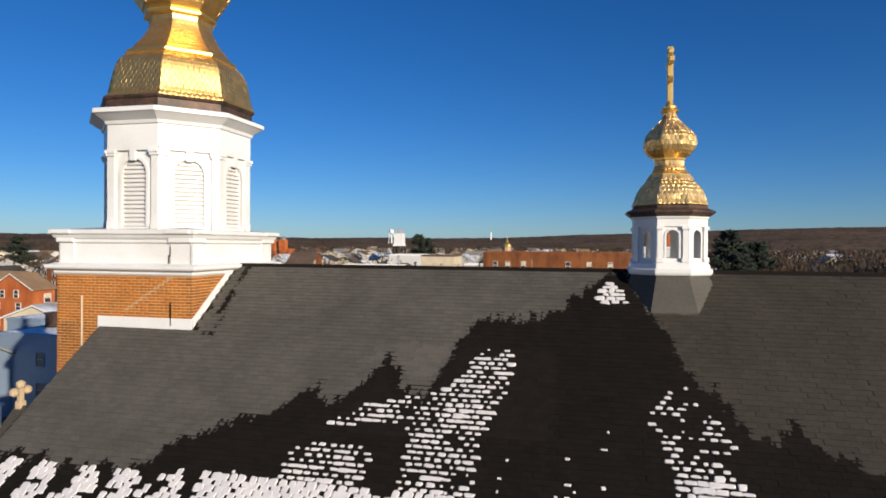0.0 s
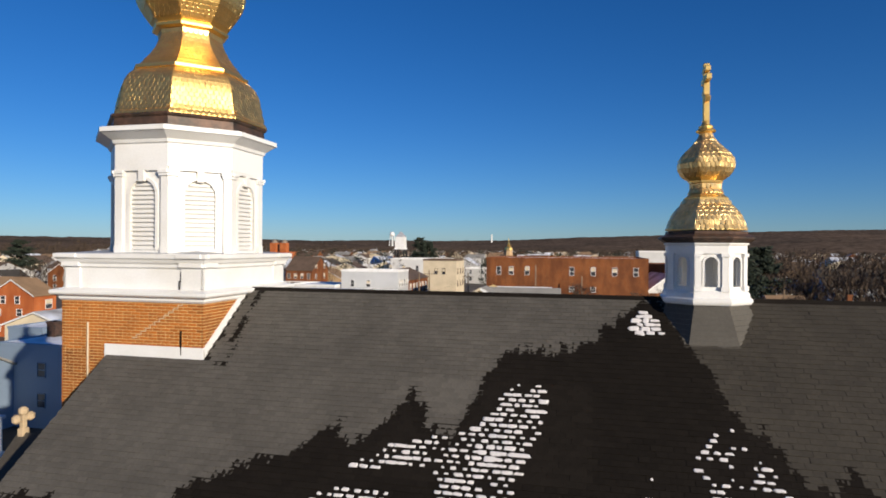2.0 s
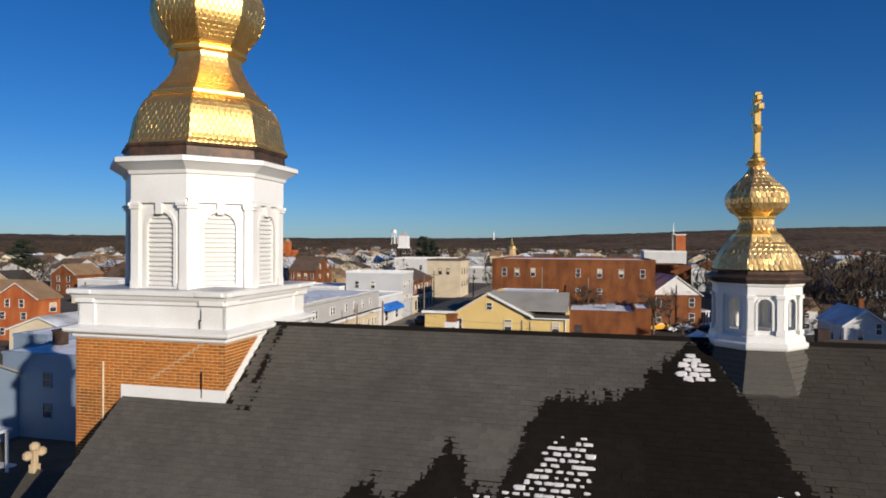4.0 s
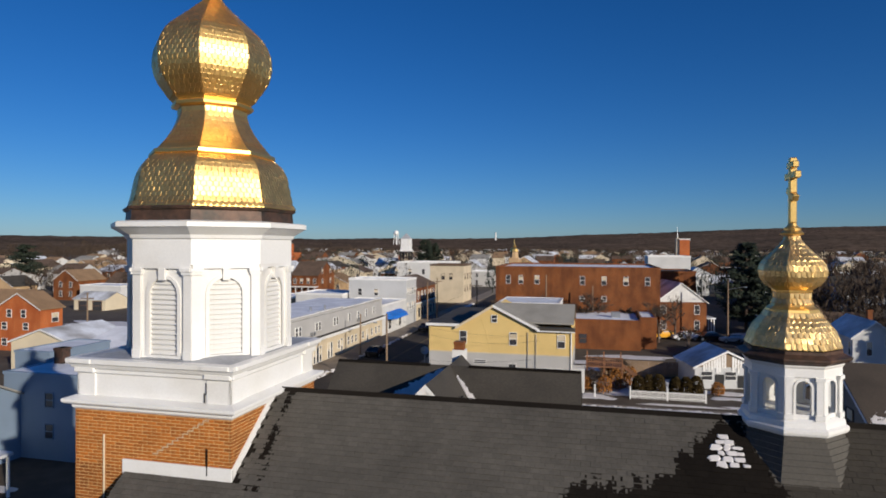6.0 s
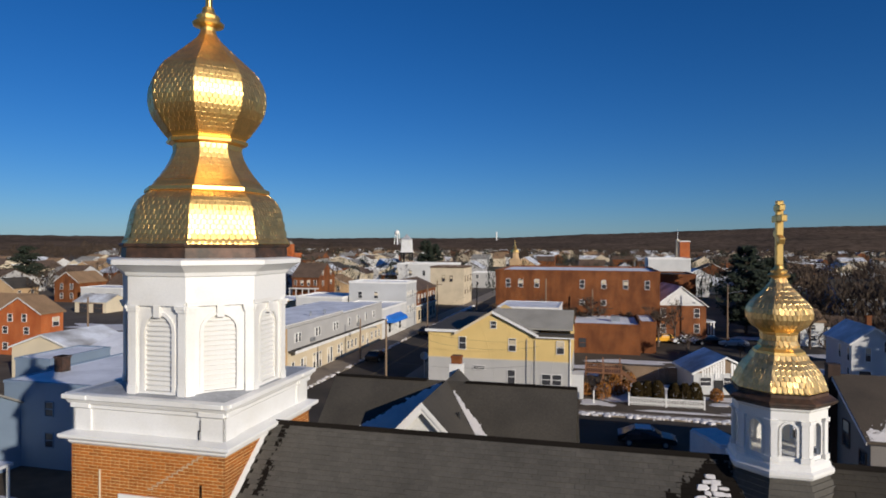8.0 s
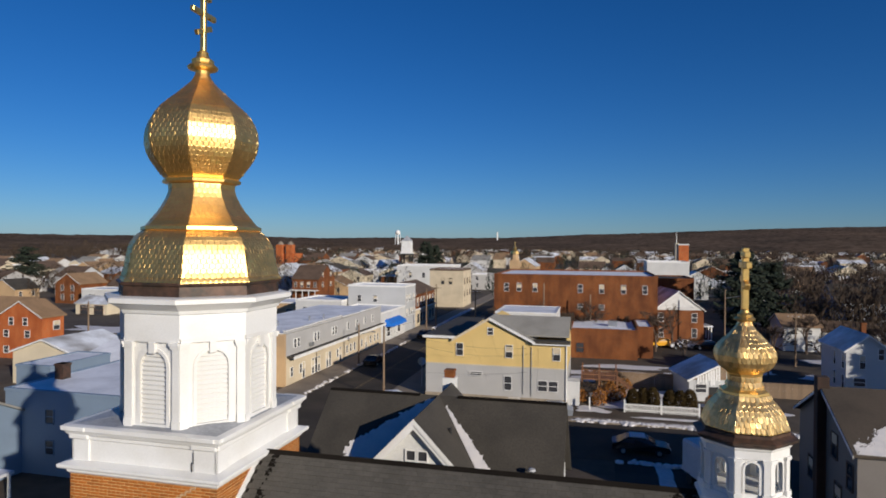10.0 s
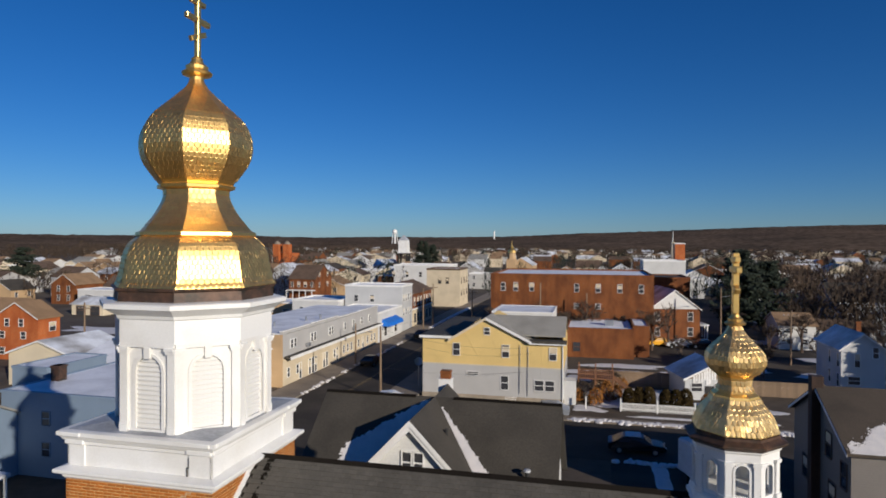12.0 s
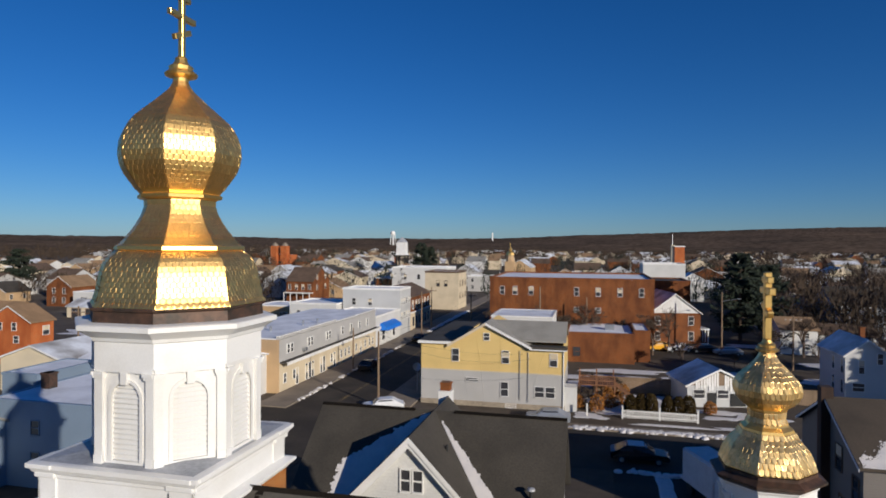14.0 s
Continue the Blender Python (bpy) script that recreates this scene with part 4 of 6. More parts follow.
# the grey shop row on the far side of the main street
def shop_row():
    L0, L1, uf, w = 68.8, 103.0, -36.5, 11.5
    d = L1 - L0
    ob = thing("shop_row", at(uf - w / 2, L0, 0), "long two-storey grey shop row with snowy flat roof", "building")
    part("side_wall", boxm(-w / 2, w / 2, 0, 0.3, 0, 6.4), M_TAN, ob, "tan rendered end wall")
    part("upper_wall", boxm(-w / 2, w / 2, 0.3, d, 3.6, 6.32), M_GREY_SID, ob, "grey siding")
    part("lower_wall", boxm(-w / 2, w / 2 + 0.05, 0.3, d, 0, 3.6), M_CREAM, ob, "cream shop fronts")
    for k in range(4):
        z = 6.75 + 0.05 * k
        y0, y1 = d * k / 4, d * (k + 1) / 4
        part("parapet", boxm(w / 2 - 0.25, w / 2 + 0.08, y0, y1, 6.4, z - 0.14 * k + 0.15 * (k % 2)), M_GREY_SID, ob)
        part("coping", boxm(w / 2 - 0.3, w / 2 + 0.13, y0, y1, z - 0.14 * k + 0.15 * (k % 2), z - 0.14 * k + 0.15 * (k % 2) + 0.1), M_WHITE, ob)
    part("coping", boxm(-w / 2, w / 2 - 0.3, -0.05, 0.3, 6.4, 6.55), M_WHITE, ob)
    part("roof", boxm(-w / 2, w / 2 - 0.25, 0.3, d, 6.3, 6.45), M_SNOWFLAT, ob, "flat roof with thin snow")
    part("canopy", boxm(w / 2 + 0.05, w / 2 + 1.0, 0.4, d, 3.45, 3.65), M_DARKROOF, ob, "narrow dark shop canopy")
    part("canopy_fascia", boxm(w / 2 + 1.0, w / 2 + 1.05, 0.4, d, 3.3, 3.68), M_WHITE, ob)
    spec = []
    for k, y in enumerate((2.5, 3.4, 8.2, 9.1, 14.0, 14.9, 19.5, 23.0, 26.5, 30.0)):
        spec.append(("r", y - d / 2, 4.45, 0.6, 1.05))
    for y in (1.6, 4.0, 4.8, 7.5, 8.4, 9.3, 12, 12.9, 15.5, 16.5, 19, 20.5, 22, 25, 27, 29, 31, 32.5):
        spec.append(("r", y - d / 2, 1.0 if int(y * 10) % 3 else 0.2, 0.6, 1.1 if int(y * 10) % 3 else 2.0))
    add_windows(ob, w + 0.1, d, spec, M_WHITE)
    for y in (6.3, 22.5):
        part("air_conditioner", boxm(w / 2 + 0.05, w / 2 + 0.5, y, y + 0.7, 4.0, 4.45, bevel=0.03), M_METAL, ob)
    for x, y in ((1.2, 6.5), (-1, 9), (2.6, 13), (3.4, 16)):
        part("roof_vent", tube(bmesh.new(), (x, y, 6.4), (x, y, 7.1), 0.16, 0.16), M_METAL, ob)
    part("door", boxm(1.5, 2.5, -0.04, 0.05, 0, 2.1), M_BROWNWOOD, ob)


shop_row()
hs = house("awning_shop", -41.5, 103.2, 10, 14, 5.2, "flat", 0.25, M_WHITE_SID, M_SNOWROOF, "white one-storey shop with a bright blue awning", [("r", -3, 0.8, 1.6, 1.6), ("r", 3, 0.8, 1.6, 1.6)], category="shop")
part("awning", extrude(bmesh.new(), [(5.0, 2.2, 3.9), (5.0, 2.2, 2.7), (6.6, 2.2, 2.7), (6.3, 2.2, 3.3)], (0, 8.0, 0)), M_BLUE, hs, "bright blue canvas awning")
house("white_block", -42.8, 118.0, 12.0, 7.3, 8.9, "flat", 0.3, M_PALE_SID, M_SNOWROOF, "white three-storey block with flat roof", grid("f", (-3.6, -0.2), (2.6, 5.8), 0.8, 1.3) + grid("r", (-2.4, -0.8, 0.8, 2.4), (3.0, 5.9), 0.7, 1.4), category="building")
house("low_white_shop", -54.2, 115.5, 10, 10, 5.9, "flat", 0.3, M_WHITE_SID, M_SNOWROOF, "low white shop with snowy flat roof", grid("f", (-3, 0.2, 3.4), (3.3,), 0.8, 1.3), category="shop")
house("tan_shop", -65.5, 122, 10, 9, 4.6, "flat", 0.2, M_TAN, M_SNOWROOF, "tan flat-roofed shop under thin snow", grid("f", (-2.5, 1.5), (2.6,), 1.6, 0.7), category="shop")
ob = house("brick_shop", -41.5, 125.5, 9.2, 16, 6.9, "gy", 2.0, M_BRICKWALL, M_BROWNROOF, "brick corner shop with dark roof over a cream shop front", grid("r", (-6.2, -3.6, -1.2, 1.2, 3.6, 6.2), (4.3,), 0.9, 1.7), category="shop")
part("gable_face", extrude(bmesh.new(), [(-4.5, -0.05, 6.9), (4.5, -0.05, 6.9), (0, -0.05, 8.85)], (0, 0.04, 0)), M_CREAM, ob)
part("shop_front", boxm(4.6, 4.72, 0.1, 15.9, 0, 3.5), M_CREAM, ob, "cream boarded shop front")
part("cornice", boxm(4.6, 5.0, 0, 16, 3.5, 3.75), M_WHITE, ob)
for y in (1.3, 3.6, 5.9, 8.4, 10.8, 13.4):
    part("shop_window", boxm(4.72, 4.75, y, y + 1.3, 0.7, 2.6), M_GLASS, ob)
house("cream_block", -40.5, 168, 9.5, 11, 10.2, "flat", 0.4, M_CREAM, M_SNOWROOF, "cream three-storey block with brown cornice", grid("f", (-1.0, 1.2), (6.4,), 0.8, 1.6) + grid("r", (-3.5, 0, 3.5), (3, 6.4), 0.8, 1.6), trim=M_BROWNROOF, category="building")
house("white_hall", -60, 214, 20, 16, 9.5, "flat", 0.4, M_WHITE_SID, M_SNOWROOF, "white hall with snowy roof", grid("f", (-10, -5, 0, 5, 10), (5.5,), 1.0, 1.8), category="building")
ob = house("brick_house", -87.2, 176, 8.8, 12, 6.5, "gx", 4.0, M_BRICKWALL, M_BROWNROOF, "red brick house with brown roof and white porch", grid("f", (-3.3, -1.1, 1.1, 3.3), (3.9,), 0.8, 1.6) + grid("r", (-3, 3), (3.8, 7.0), 0.9, 1.5))
part("porch_roof", boxm(-4.5, 4.5, -2.2, 0, 2.9, 3.15), M_WHITE, ob)
for x in (-4.2, -2.1, 0, 2.1, 4.2):
    part("porch_post", boxm(x - 0.1, x + 0.1, -2.1, -1.9, 0, 2.9), M_WHITE, ob)

# brick block across the middle of the view
house("brick_block", -4.0, 113.8, 28.6, 24, 11.75, "flat", 0.35, M_BRICKWALL, M_SNOWROOF, "long three-storey red brick block with flat roof", grid("f", (-12, -9.7, -6.8, 1.2, 4.9, 8.6, 12.2), (8.95,), 0.75, 1.45) + grid("f", (1.2, 4.9), (6.0,), 0.8, 0.9), trim=M_BRICKWALL, category="building", wtrim=M_WHITE)
house("white_shed", -10.2, 93, 9, 10, 7.3, "flat", 0.12, M_WHITE_SID, M_SNOWROOF, "pale shed under a snowy flat roof", category="shed")
ob = house("flat_brick_shop", 1.1, 98.8, 10.0, 13, 4.35, "flat", 0.25, M_BRICKWALL, M_SNOWROOF, "low brick shop with snow on its flat roof", grid("f", (-3.5,), (0.9,), 1.1, 1.4), trim=M_BRICKWALL, category="shop")
part("roof_unit", boxm(0.8, 2.2, 5, 6.2, 4.4, 5.3, bevel=0.05), M_METAL, ob)
house("flat_brick_annex", 7.35, 101, 2.4, 10, 4.7, "flat", 0.2, M_BRICKWALL, M_SNOWROOF, "small brick annex with a snowy roof", trim=M_BRICKWALL, category="shop")
ob = house("white_gable_house", 14.7, 121.6, 9.0, 12, 5.6, "gy", 3.4, M_BRICKWALL, M_BROWNROOF, "brick house with a white gable and brown roof", grid("f", (-3.2, 2.8), (0.6, 3.4), 0.9, 1.6), snow=(-1,), rz=10)
part("gable_face", extrude(bmesh.new(), [(-4.45, -0.06, 5.6), (4.45, -0.06, 5.6), (0, -0.06, 8.9)], (0, 0.05, 0)), M_WHITE_SID, ob, "white boarded gable")
add_windows(ob, 9, 12, [("f", -0.9, 6.4, 0.6, 1.0), ("f", 0.9, 6.4, 0.6, 1.0)], M_WHITE)
part("porch", boxm(4.5, 6.5, 1, 5, 2.4, 2.65), M_SNOWROOF, ob)
for y in (1.2, 2.6, 4.0):
    part("porch_post", boxm(6.2, 6.4, y, y + 0.15, 0, 2.4), M_WHITE, ob)
ob = house("brick_wing", 8.0, 138.5, 23.4, 14, 10.3, "flat", 0.3, M_BRICKWALL, M_DARKROOF, "brick wing behind the gabled house", trim=M_BRICKWALL, category="building")
house("pale_shed_tall", 18.0, 171, 10.4, 12, 13.0, "flat", 0.3, M_WHITE_SID, M_SNOWROOF, "tall pale clad shed with flat roof", trim=M_WHITE, category="building")
ob = thing("brick_tower", at(23.5, 186, 0), "red brick tower with an aerial", "tower")
part("shaft", boxm(-1.3, 1.3, -1.5, 1.5, 0, 17.6), M_ORANGEBRICK, ob)
part("stair_turret", boxm(-2.1, -1.3, -1.0, 1.0, 0, 18.2), M_CREAM, ob)
part("parapet", boxm(-1.45, 1.45, -1.65, 1.65, 17.6, 17.9), M_WHITE, ob)
part("aerial", tube(bmesh.new(), (-1.75, 0, 18.2), (-1.75, 0, 21.2), 0.10, 0.05), M_METAL, ob)

# right-hand houses
ob = house("white_house", 29.9, 80.2, 4.5, 8.0, 5.6, "gy", 1.75, M_PALE_SID, M_TANROOF, "pale two-storey house with tan and snowy roof", [("f", -0.6, 3.6, 0.55, 1.5), ("f", 1.25, 4.7, 0.55, 1.2), ("f", -0.9, 1.6, 1.2, 0.9)] + grid("l", (0.6, 3.2), (1.2, 3.5), 0.7, 1.5), snow=(-1,))
chimney(ob, 0.6, 3.2, 6.8, 8.5, 0.25)
ob = house("near_house", 20.25, 37.8, 13.5, 9.6, 6.45, "gx", 2.35, M_GREYSHADE_SID, M_UMBERROOF, "pale sided house, shade in its wall colour, brown shingle roof", [("l", 1.6, 5.2, 0.9, 1.4), ("l", 2.2, 2.4, 1.0, 1.5), ("l", 3.9, 4.2, 0.8, 1.4), ("l", -2.4, 2.6, 0.9, 1.4)] + grid("f", (-4, 0, 4), (1.0,), 1.0, 1.5), wtrim=M_BROWNROOF)
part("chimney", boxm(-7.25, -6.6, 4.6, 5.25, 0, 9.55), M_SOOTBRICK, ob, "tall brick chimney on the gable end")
bm = bmesh.new()
rg = random.Random(31)
SL = 2.35 / 4.8
for row in range(64):
    y = -0.26 + 0.05 * row
    for col in range(200):
        x = -6.95 + 0.07 * col + rg.uniform(-0.02, 0.02)
        k = noise.noise(Vector((x * 0.9, y * 1.1, 2))) * 0.8 + noise.noise(Vector((x * 4.0, y * 5.0, 7))) * 0.5 + min(2.4, (x + 6.9) * 1.0) - y * 1.25 + 0.15
        if k + rg.gauss(0, 0.12) < 0 or x < -6.98:
            continue
        a, b = rg.uniform(0.035, 0.05) * min(1.3, 0.7 + k), rg.uniform(0.02, 0.03) * min(1.25, 0.7 + k)
        ring = [bm.verts.new((x + a * cx, y + b * cy, 6.45 + 0.20 + (y + b * cy) * SL + (0.012 if inner else -0.01))) for inner, q in ((0, 1.0), (1, 0.8)) for cx, cy in ((-q, -q * 0.6), (0, -q), (q, -q * 0.5), (q * 0.9, q * 0.6), (-q * 0.2, q), (-q, q * 0.5))]
        bm.faces.new(ring[6:])
        for i in range(6):
            bm.faces.new((ring[i], ring[(i + 1) % 6], ring[6 + (i + 1) % 6], ring[6 + i]))
solid("roof_snow", bm, M_SNOW, ob.matrix_world, "patchy melting snow on the brown roof", "snow", "stuff")
house("small_tan_house", 33.1, 114.8, 5.6, 8, 4.1, "gx", 1.6, M_WHITE_SID, M_TANROOF, "small white house with tan roof", grid("f", (-1.0, 1.2), (1.0, 2.8), 0.7, 0.8))
house("dark_house", 52, 138, 12, 10, 6.5, "gx", 3.2, M_BLUEGREY_SID, M_DARKROOF, "grey house behind bare trees", grid("f", (-4, 0, 4), (1.2, 4.0), 0.9, 1.5))
house("white_cottage", 43, 122, 9, 7, 2.6, "gx", 1.4, M_WHITE_SID, M_BROWNROOF, "white cottage under a brown roof", grid("f", (-3, 3), (1.1,), 0.9, 1.3))

# left-hand houses
ob = house("flat_grey_house", -36.8, 38.4, 13.5, 14, 6.2, "flat", 0.12, M_BLUESHADE_SID, M_SNOWROOF, "white two-storey house, blue shade in its wall colour, snowy flat roof", grid("f", (-2.6,), (1.6, 3.9), 0.7, 1.0), trim=M_BLUESHADE_SID, wtrim=M_BLUESHADE_SID)
chimney(ob, -5.5, 4.0, 6.1, 7.5, 0.4, M_COPPER)
part("roof_vent", tube(bmesh.new(), (0.3, 5.5, 6.2), (0.3, 5.5, 6.9), 0.18, 0.18), M_WHITE, ob)
house("flat_rear_wing", -49.2, 46, 3.8, 7, 6.2, "flat", 0.12, M_BLUESHADE_SID, M_SNOWROOF, "rear wing with blue shade in its wall colour, flat snowy roof", trim=M_BLUESHADE_SID)
ob = house("long_white_shop", -46.5, 57, 17, 12, 4.5, "gx", 1.5, M_WHITE_SID, M_SNOWFLAT, "long white shop with low snowy roof", grid("f", (-6, -2, 4), (1.4,), 1.0, 1.2), category="shop")
house("white_garage", -65.1, 62, 9.2, 9, 3.9, "gy", 1.6, M_CREAM_SID, M_SNOWROOF, "cream garage with a snowy roof", grid("f", (-3, 2), (1.0,), 1.4, 1.2), category="garage")
house("red_brick_house", -83.1, 75, 7.8, 3.9, 6.3, "gy", 2.2, M_ORANGEBRICK, M_TANROOF, "orange brick house with tan roof and white trim", grid("f", (-1.7, 0.9), (5.0,), 0.8, 1.1) + grid("f", (-2.6, 1.3), (3.2, 0.8), 0.9, 1.0) + [("r", 0.6, 4.2, 1.1, 1.3)])
house("red_brick_wing", -91.5, 77.5, 11, 6, 6.3, "gx", 2.2, M_ORANGEBRICK, M_TANROOF, "orange brick side wing with tan roof", grid("f", (-3, 1.0), (3.4,), 1.0, 1.4))
house("far_brick_house", -145.5, 145.5, 8.4, 10, 5.6, "gy", 2.8, M_BRICKWALL, M_TANROOF, "red brick house with tan roof and white trim", grid("f", (-1.7, 1.7), (1.0, 3.6), 0.9, 1.6))
house("brick_cottage", -131, 158, 7, 10, 5.6, "gy", 2.6, M_BRICKWALL, M_TANROOF, "red brick cottage with tan roof", grid("f", (-1.5, 1.5), (3.6,), 0.9, 1.5))
house("far_white_garage", -129.8, 141, 13, 8, 4.6, "flat", 0.2, M_WHITE_SID, M_SNOWROOF, "white garage with a flat roof", grid("f", (-3, 3), (1.0,), 2.2, 2.2), category="garage")
house("tan_garage", -118, 125, 9, 7, 2.6, "gx", 1.5, M_CREAM_SID, M_SNOWROOF, "cream garage with two brown doors", grid("f", (-1.8, 2.2), (0.0,), 2.6, 2.2), trim=M_BROWNROOF, wtrim=M_BROWNWOOD, category="garage")
# a white house; its wall colour is darkened and blued to stand for shade
house("near_white_house", -45.5, 30.5, 7, 8, 4.6, "gx", 2.0, M_BLUESHADE_SID, M_GREYROOF, "white sided house, blue shade in its wall colour, grey roof", grid("f", (-2, 2), (1.0, 3.0), 0.8, 1.2))
ob = thing("porch", at(-38.5, 30.5, 0), "small open porch with a snowy roof", "porch")
part("roof", boxm(-2.5, 2.5, -1.5, 2.0, 2.6, 2.8), M_SNOWROOF, ob)
for x in (-2.3, 2.3):
    for y in (-1.3, 1.8):
        part("post", boxm(x - 0.07, x + 0.07, y - 0.07, y + 0.07, 0, 2.6), M_WHITE, ob)
part("rail", boxm(-2.3, 2.3, -1.34, -1.28, 0.85, 0.92), M_WHITE, ob)


# ---- yards, trees, cars, poles ----
def bare_tree(u, v, h, seed, label="bare winter tree with fine brown twigs"):
    rng = random.Random(seed)
    ob = thing("bare_tree", at(u, v, 0), label, "tree")
    bm, tw = bmesh.new(), bmesh.new()

    def grow(p, way, length, r, depth):
        q = p + way * length
        tube(bm, p, q, r, r * 0.65, 6 if depth < 2 else 4)
        if depth >= 4 or r < 0.012:
            for _ in range(9):
                w = (way + Vector((rng.gauss(0, 0.7), rng.gauss(0, 0.7), rng.gauss(0.1, 0.5)))).normalized()
                s = q - way * length * rng.random() * 0.6
                e = s + w * length * rng.uniform(0.5, 1.1)
                side = w.orthogonal().normalized() * 0.028
                tw.faces.new([tw.verts.new(x) for x in (s - side, s + side, e)])
            return
        for _ in range(rng.choice((3, 3, 4))):
            w = (way * 1.0 + Vector((rng.gauss(0, 0.55), rng.gauss(0, 0.55), rng.gauss(0.15, 0.3)))).normalized()
            grow(p + way * length * rng.uniform(0.55, 1.0), w, length * rng.uniform(0.6, 0.8), r * 0.6, depth + 1)

    grow(Vector((0, 0, -0.1)), Vector((0, 0, 1)), h * 0.3, h * 0.022, 0)
    part("trunk", bm, M_BARK, ob)
    part("crown", tw, M_TWIGS, ob, "fine brown twigs")
    return ob


def pine(u, v, h, r, seed, label="tall dark green pine with uneven crown"):
    rng = random.Random(seed)
    ob = thing("pine_tree", at(u, v, 0), label, "tree")
    part("trunk", tube(bmesh.new(), (0, 0, -0.1), (0, 0, h * 0.96), h * 0.02, 0.04), M_BARK, ob)
    limbs, bm = bmesh.new(), bmesh.new()
    for _ in range(120):
        f = rng.uniform(0.12, 0.98)
        a = rng.random() * 6.283
        reach = r * (1.05 - f) ** 0.6 * rng.uniform(0.55, 1.15) * min(1, f * 3.2)
        p = Vector((0, 0, h * f))
        q = p + Vector((math.cos(a) * reach, math.sin(a) * reach, reach * rng.uniform(-0.1, 0.25)))
        tube(limbs, p, q, 0.06, 0.02, 4)
        for _ in range(60):
            c = p.lerp(q, rng.uniform(0.3, 1.05)) + Vector((rng.gauss(0, 0.3), rng.gauss(0, 0.3), rng.gauss(0.1, 0.2))) * (0.5 + reach * 0.16)
            w = Vector((rng.gauss(0, 1), rng.gauss(0, 1), rng.gauss(0, 0.5))).normalized()
            s = w.orthogonal().normalized()
            k = rng.uniform(0.25, 0.6)
            bm.faces.new([bm.verts.new(x) for x in (c - w * k, c + s * k * 0.35, c + w * k, c - s * k * 0.35)])
    part("limb", limbs, M_BARK, ob)
    part("crown", bm, M_PINE, ob, "dark green needles")


def hedge(u, v, w, d, h, seed, leaf=None, label="clipped brown-green evergreen bush behind the fence", group="bushes by the fence", many=1500):
    rng = random.Random(seed)
    ob = thing("hedge_bush", at(u, v, 0), label, "bush", group)
    part("stem", tube(bmesh.new(), (0, 0, 0), (0, 0, h * 0.7), 0.08, 0.03), M_BARK, ob)
    bm = bmesh.new()
    for _ in range(many):
        a, f = rng.random() * 6.283, rng.random()
        rr = (1 - max(0, f - 0.6) ** 2 * 4.5) * rng.uniform(0.78, 1.04)
        c = Vector((math.cos(a) * w * 0.5 * rr, math.sin(a) * d * 0.5 * rr, 0.1 + h * f * rng.uniform(0.95, 1.03)))
        x = Vector((rng.gauss(0, 1), rng.gauss(0, 1), rng.gauss(0, 1))).normalized()
        y = x.orthogonal().normalized()
        k = rng.uniform(0.06, 0.16)
        bm.faces.new([bm.verts.new(p) for p in (c - x * k, c + y * k * 0.6, c + x * k, c - y * k * 0.6)])
    part("foliage", bm, leaf or M_HEDGE, ob)


def car(u, v, rz, paint, label, scale=1.0, snow=False):
    ob = thing("parked_car", at(u, v, 0.02, rz), label, "car", "parked cars")
    L, W = 2.2 * scale, 0.9 * scale
    side = [(-L, 0.35), (L, 0.35), (L, 0.72), (L * 0.9, 0.82), (L * 0.5, 0.93), (L * 0.22, 1.38), (-L * 0.45, 1.45), (-L * 0.82, 1.0), (-L, 0.92)]
    bm = bmesh.new()
    extrude(bm, [(x, -W, z) for x, z in side], (0, 2 * W, 0))
    for vv in bm.verts:
        if vv.co.z > 1.2:
            vv.co.y *= 0.8
    bmesh.ops.bevel(bm, geom=bm.edges[:], offset=0.06, segments=2, affect="EDGES")
    part("body", bm, paint, ob)
    bm = bmesh.new()
    extrude(bm, [(x, -W * 0.88, z) for x, z in ((L * 0.43, 0.98), (L * 0.2, 1.33), (-L * 0.42, 1.38), (-L * 0.7, 1.02))], (0, 1.76 * W, 0))
    for vv in bm.verts:
        vv.co.y *= 1.06 if vv.co.z < 1.2 else 0.97
    part("side_glass", bm, M_GLASS, ob, "dark car windows")
    part("windscreen", extrude(bmesh.new(), [(L * 0.49, -W * 0.72, 0.97), (L * 0.49, W * 0.72, 0.97), (L * 0.25, W * 0.62, 1.34), (L * 0.25, -W * 0.62, 1.34)], (0.04, 0, 0.02)), M_GLASS, ob)
    wheel = finish("wheel", tube(bmesh.new(), (0, -0.11, 0), (0, 0.11, 0), 0.32, 0.32, 16), M_TYRE)
    hub = finish("rim", tube(bmesh.new(), (0, -0.12, 0), (0, 0.12, 0), 0.19, 0.19, 12), M_METAL)
    for x in (-L * 0.62, L * 0.62):
        for y in (-W + 0.08, W - 0.08):
            wh = part("wheel", wheel, None, ob, m=pose(x, y, 0.32))
            part("rim", hub, None, wh)
    for y in (-W * 0.7, W * 0.7):
        part("headlight", boxm(L - 0.05, L + 0.015, y - 0.14, y + 0.14, 0.6, 0.72), M_WHITE, ob)
    if snow:
        part("snow_cover", boxm(-L * 0.4, L * 0.16, -W * 0.7, W * 0.7, 1.42, 1.5, bevel=0.03), M_SNOW, ob)


P_BLACK = mat("black_car_paint", (0.012, 0.012, 0.014), 0.25, 0.2, 6, 1, 0)
P_WHITE = mat("white_car_paint", (0.72, 0.72, 0.72), 0.3, 0.1, 6, 1, 0)
P_YELLOW = mat("yellow_car_paint", (0.72, 0.36, 0.01), 0.3, 0.1, 6, 1, 0)
P_SILVER = mat("silver_car_paint", (0.38, 0.4, 0.43), 0.3, 0.1, 6, 1, 0, metal=0.4)
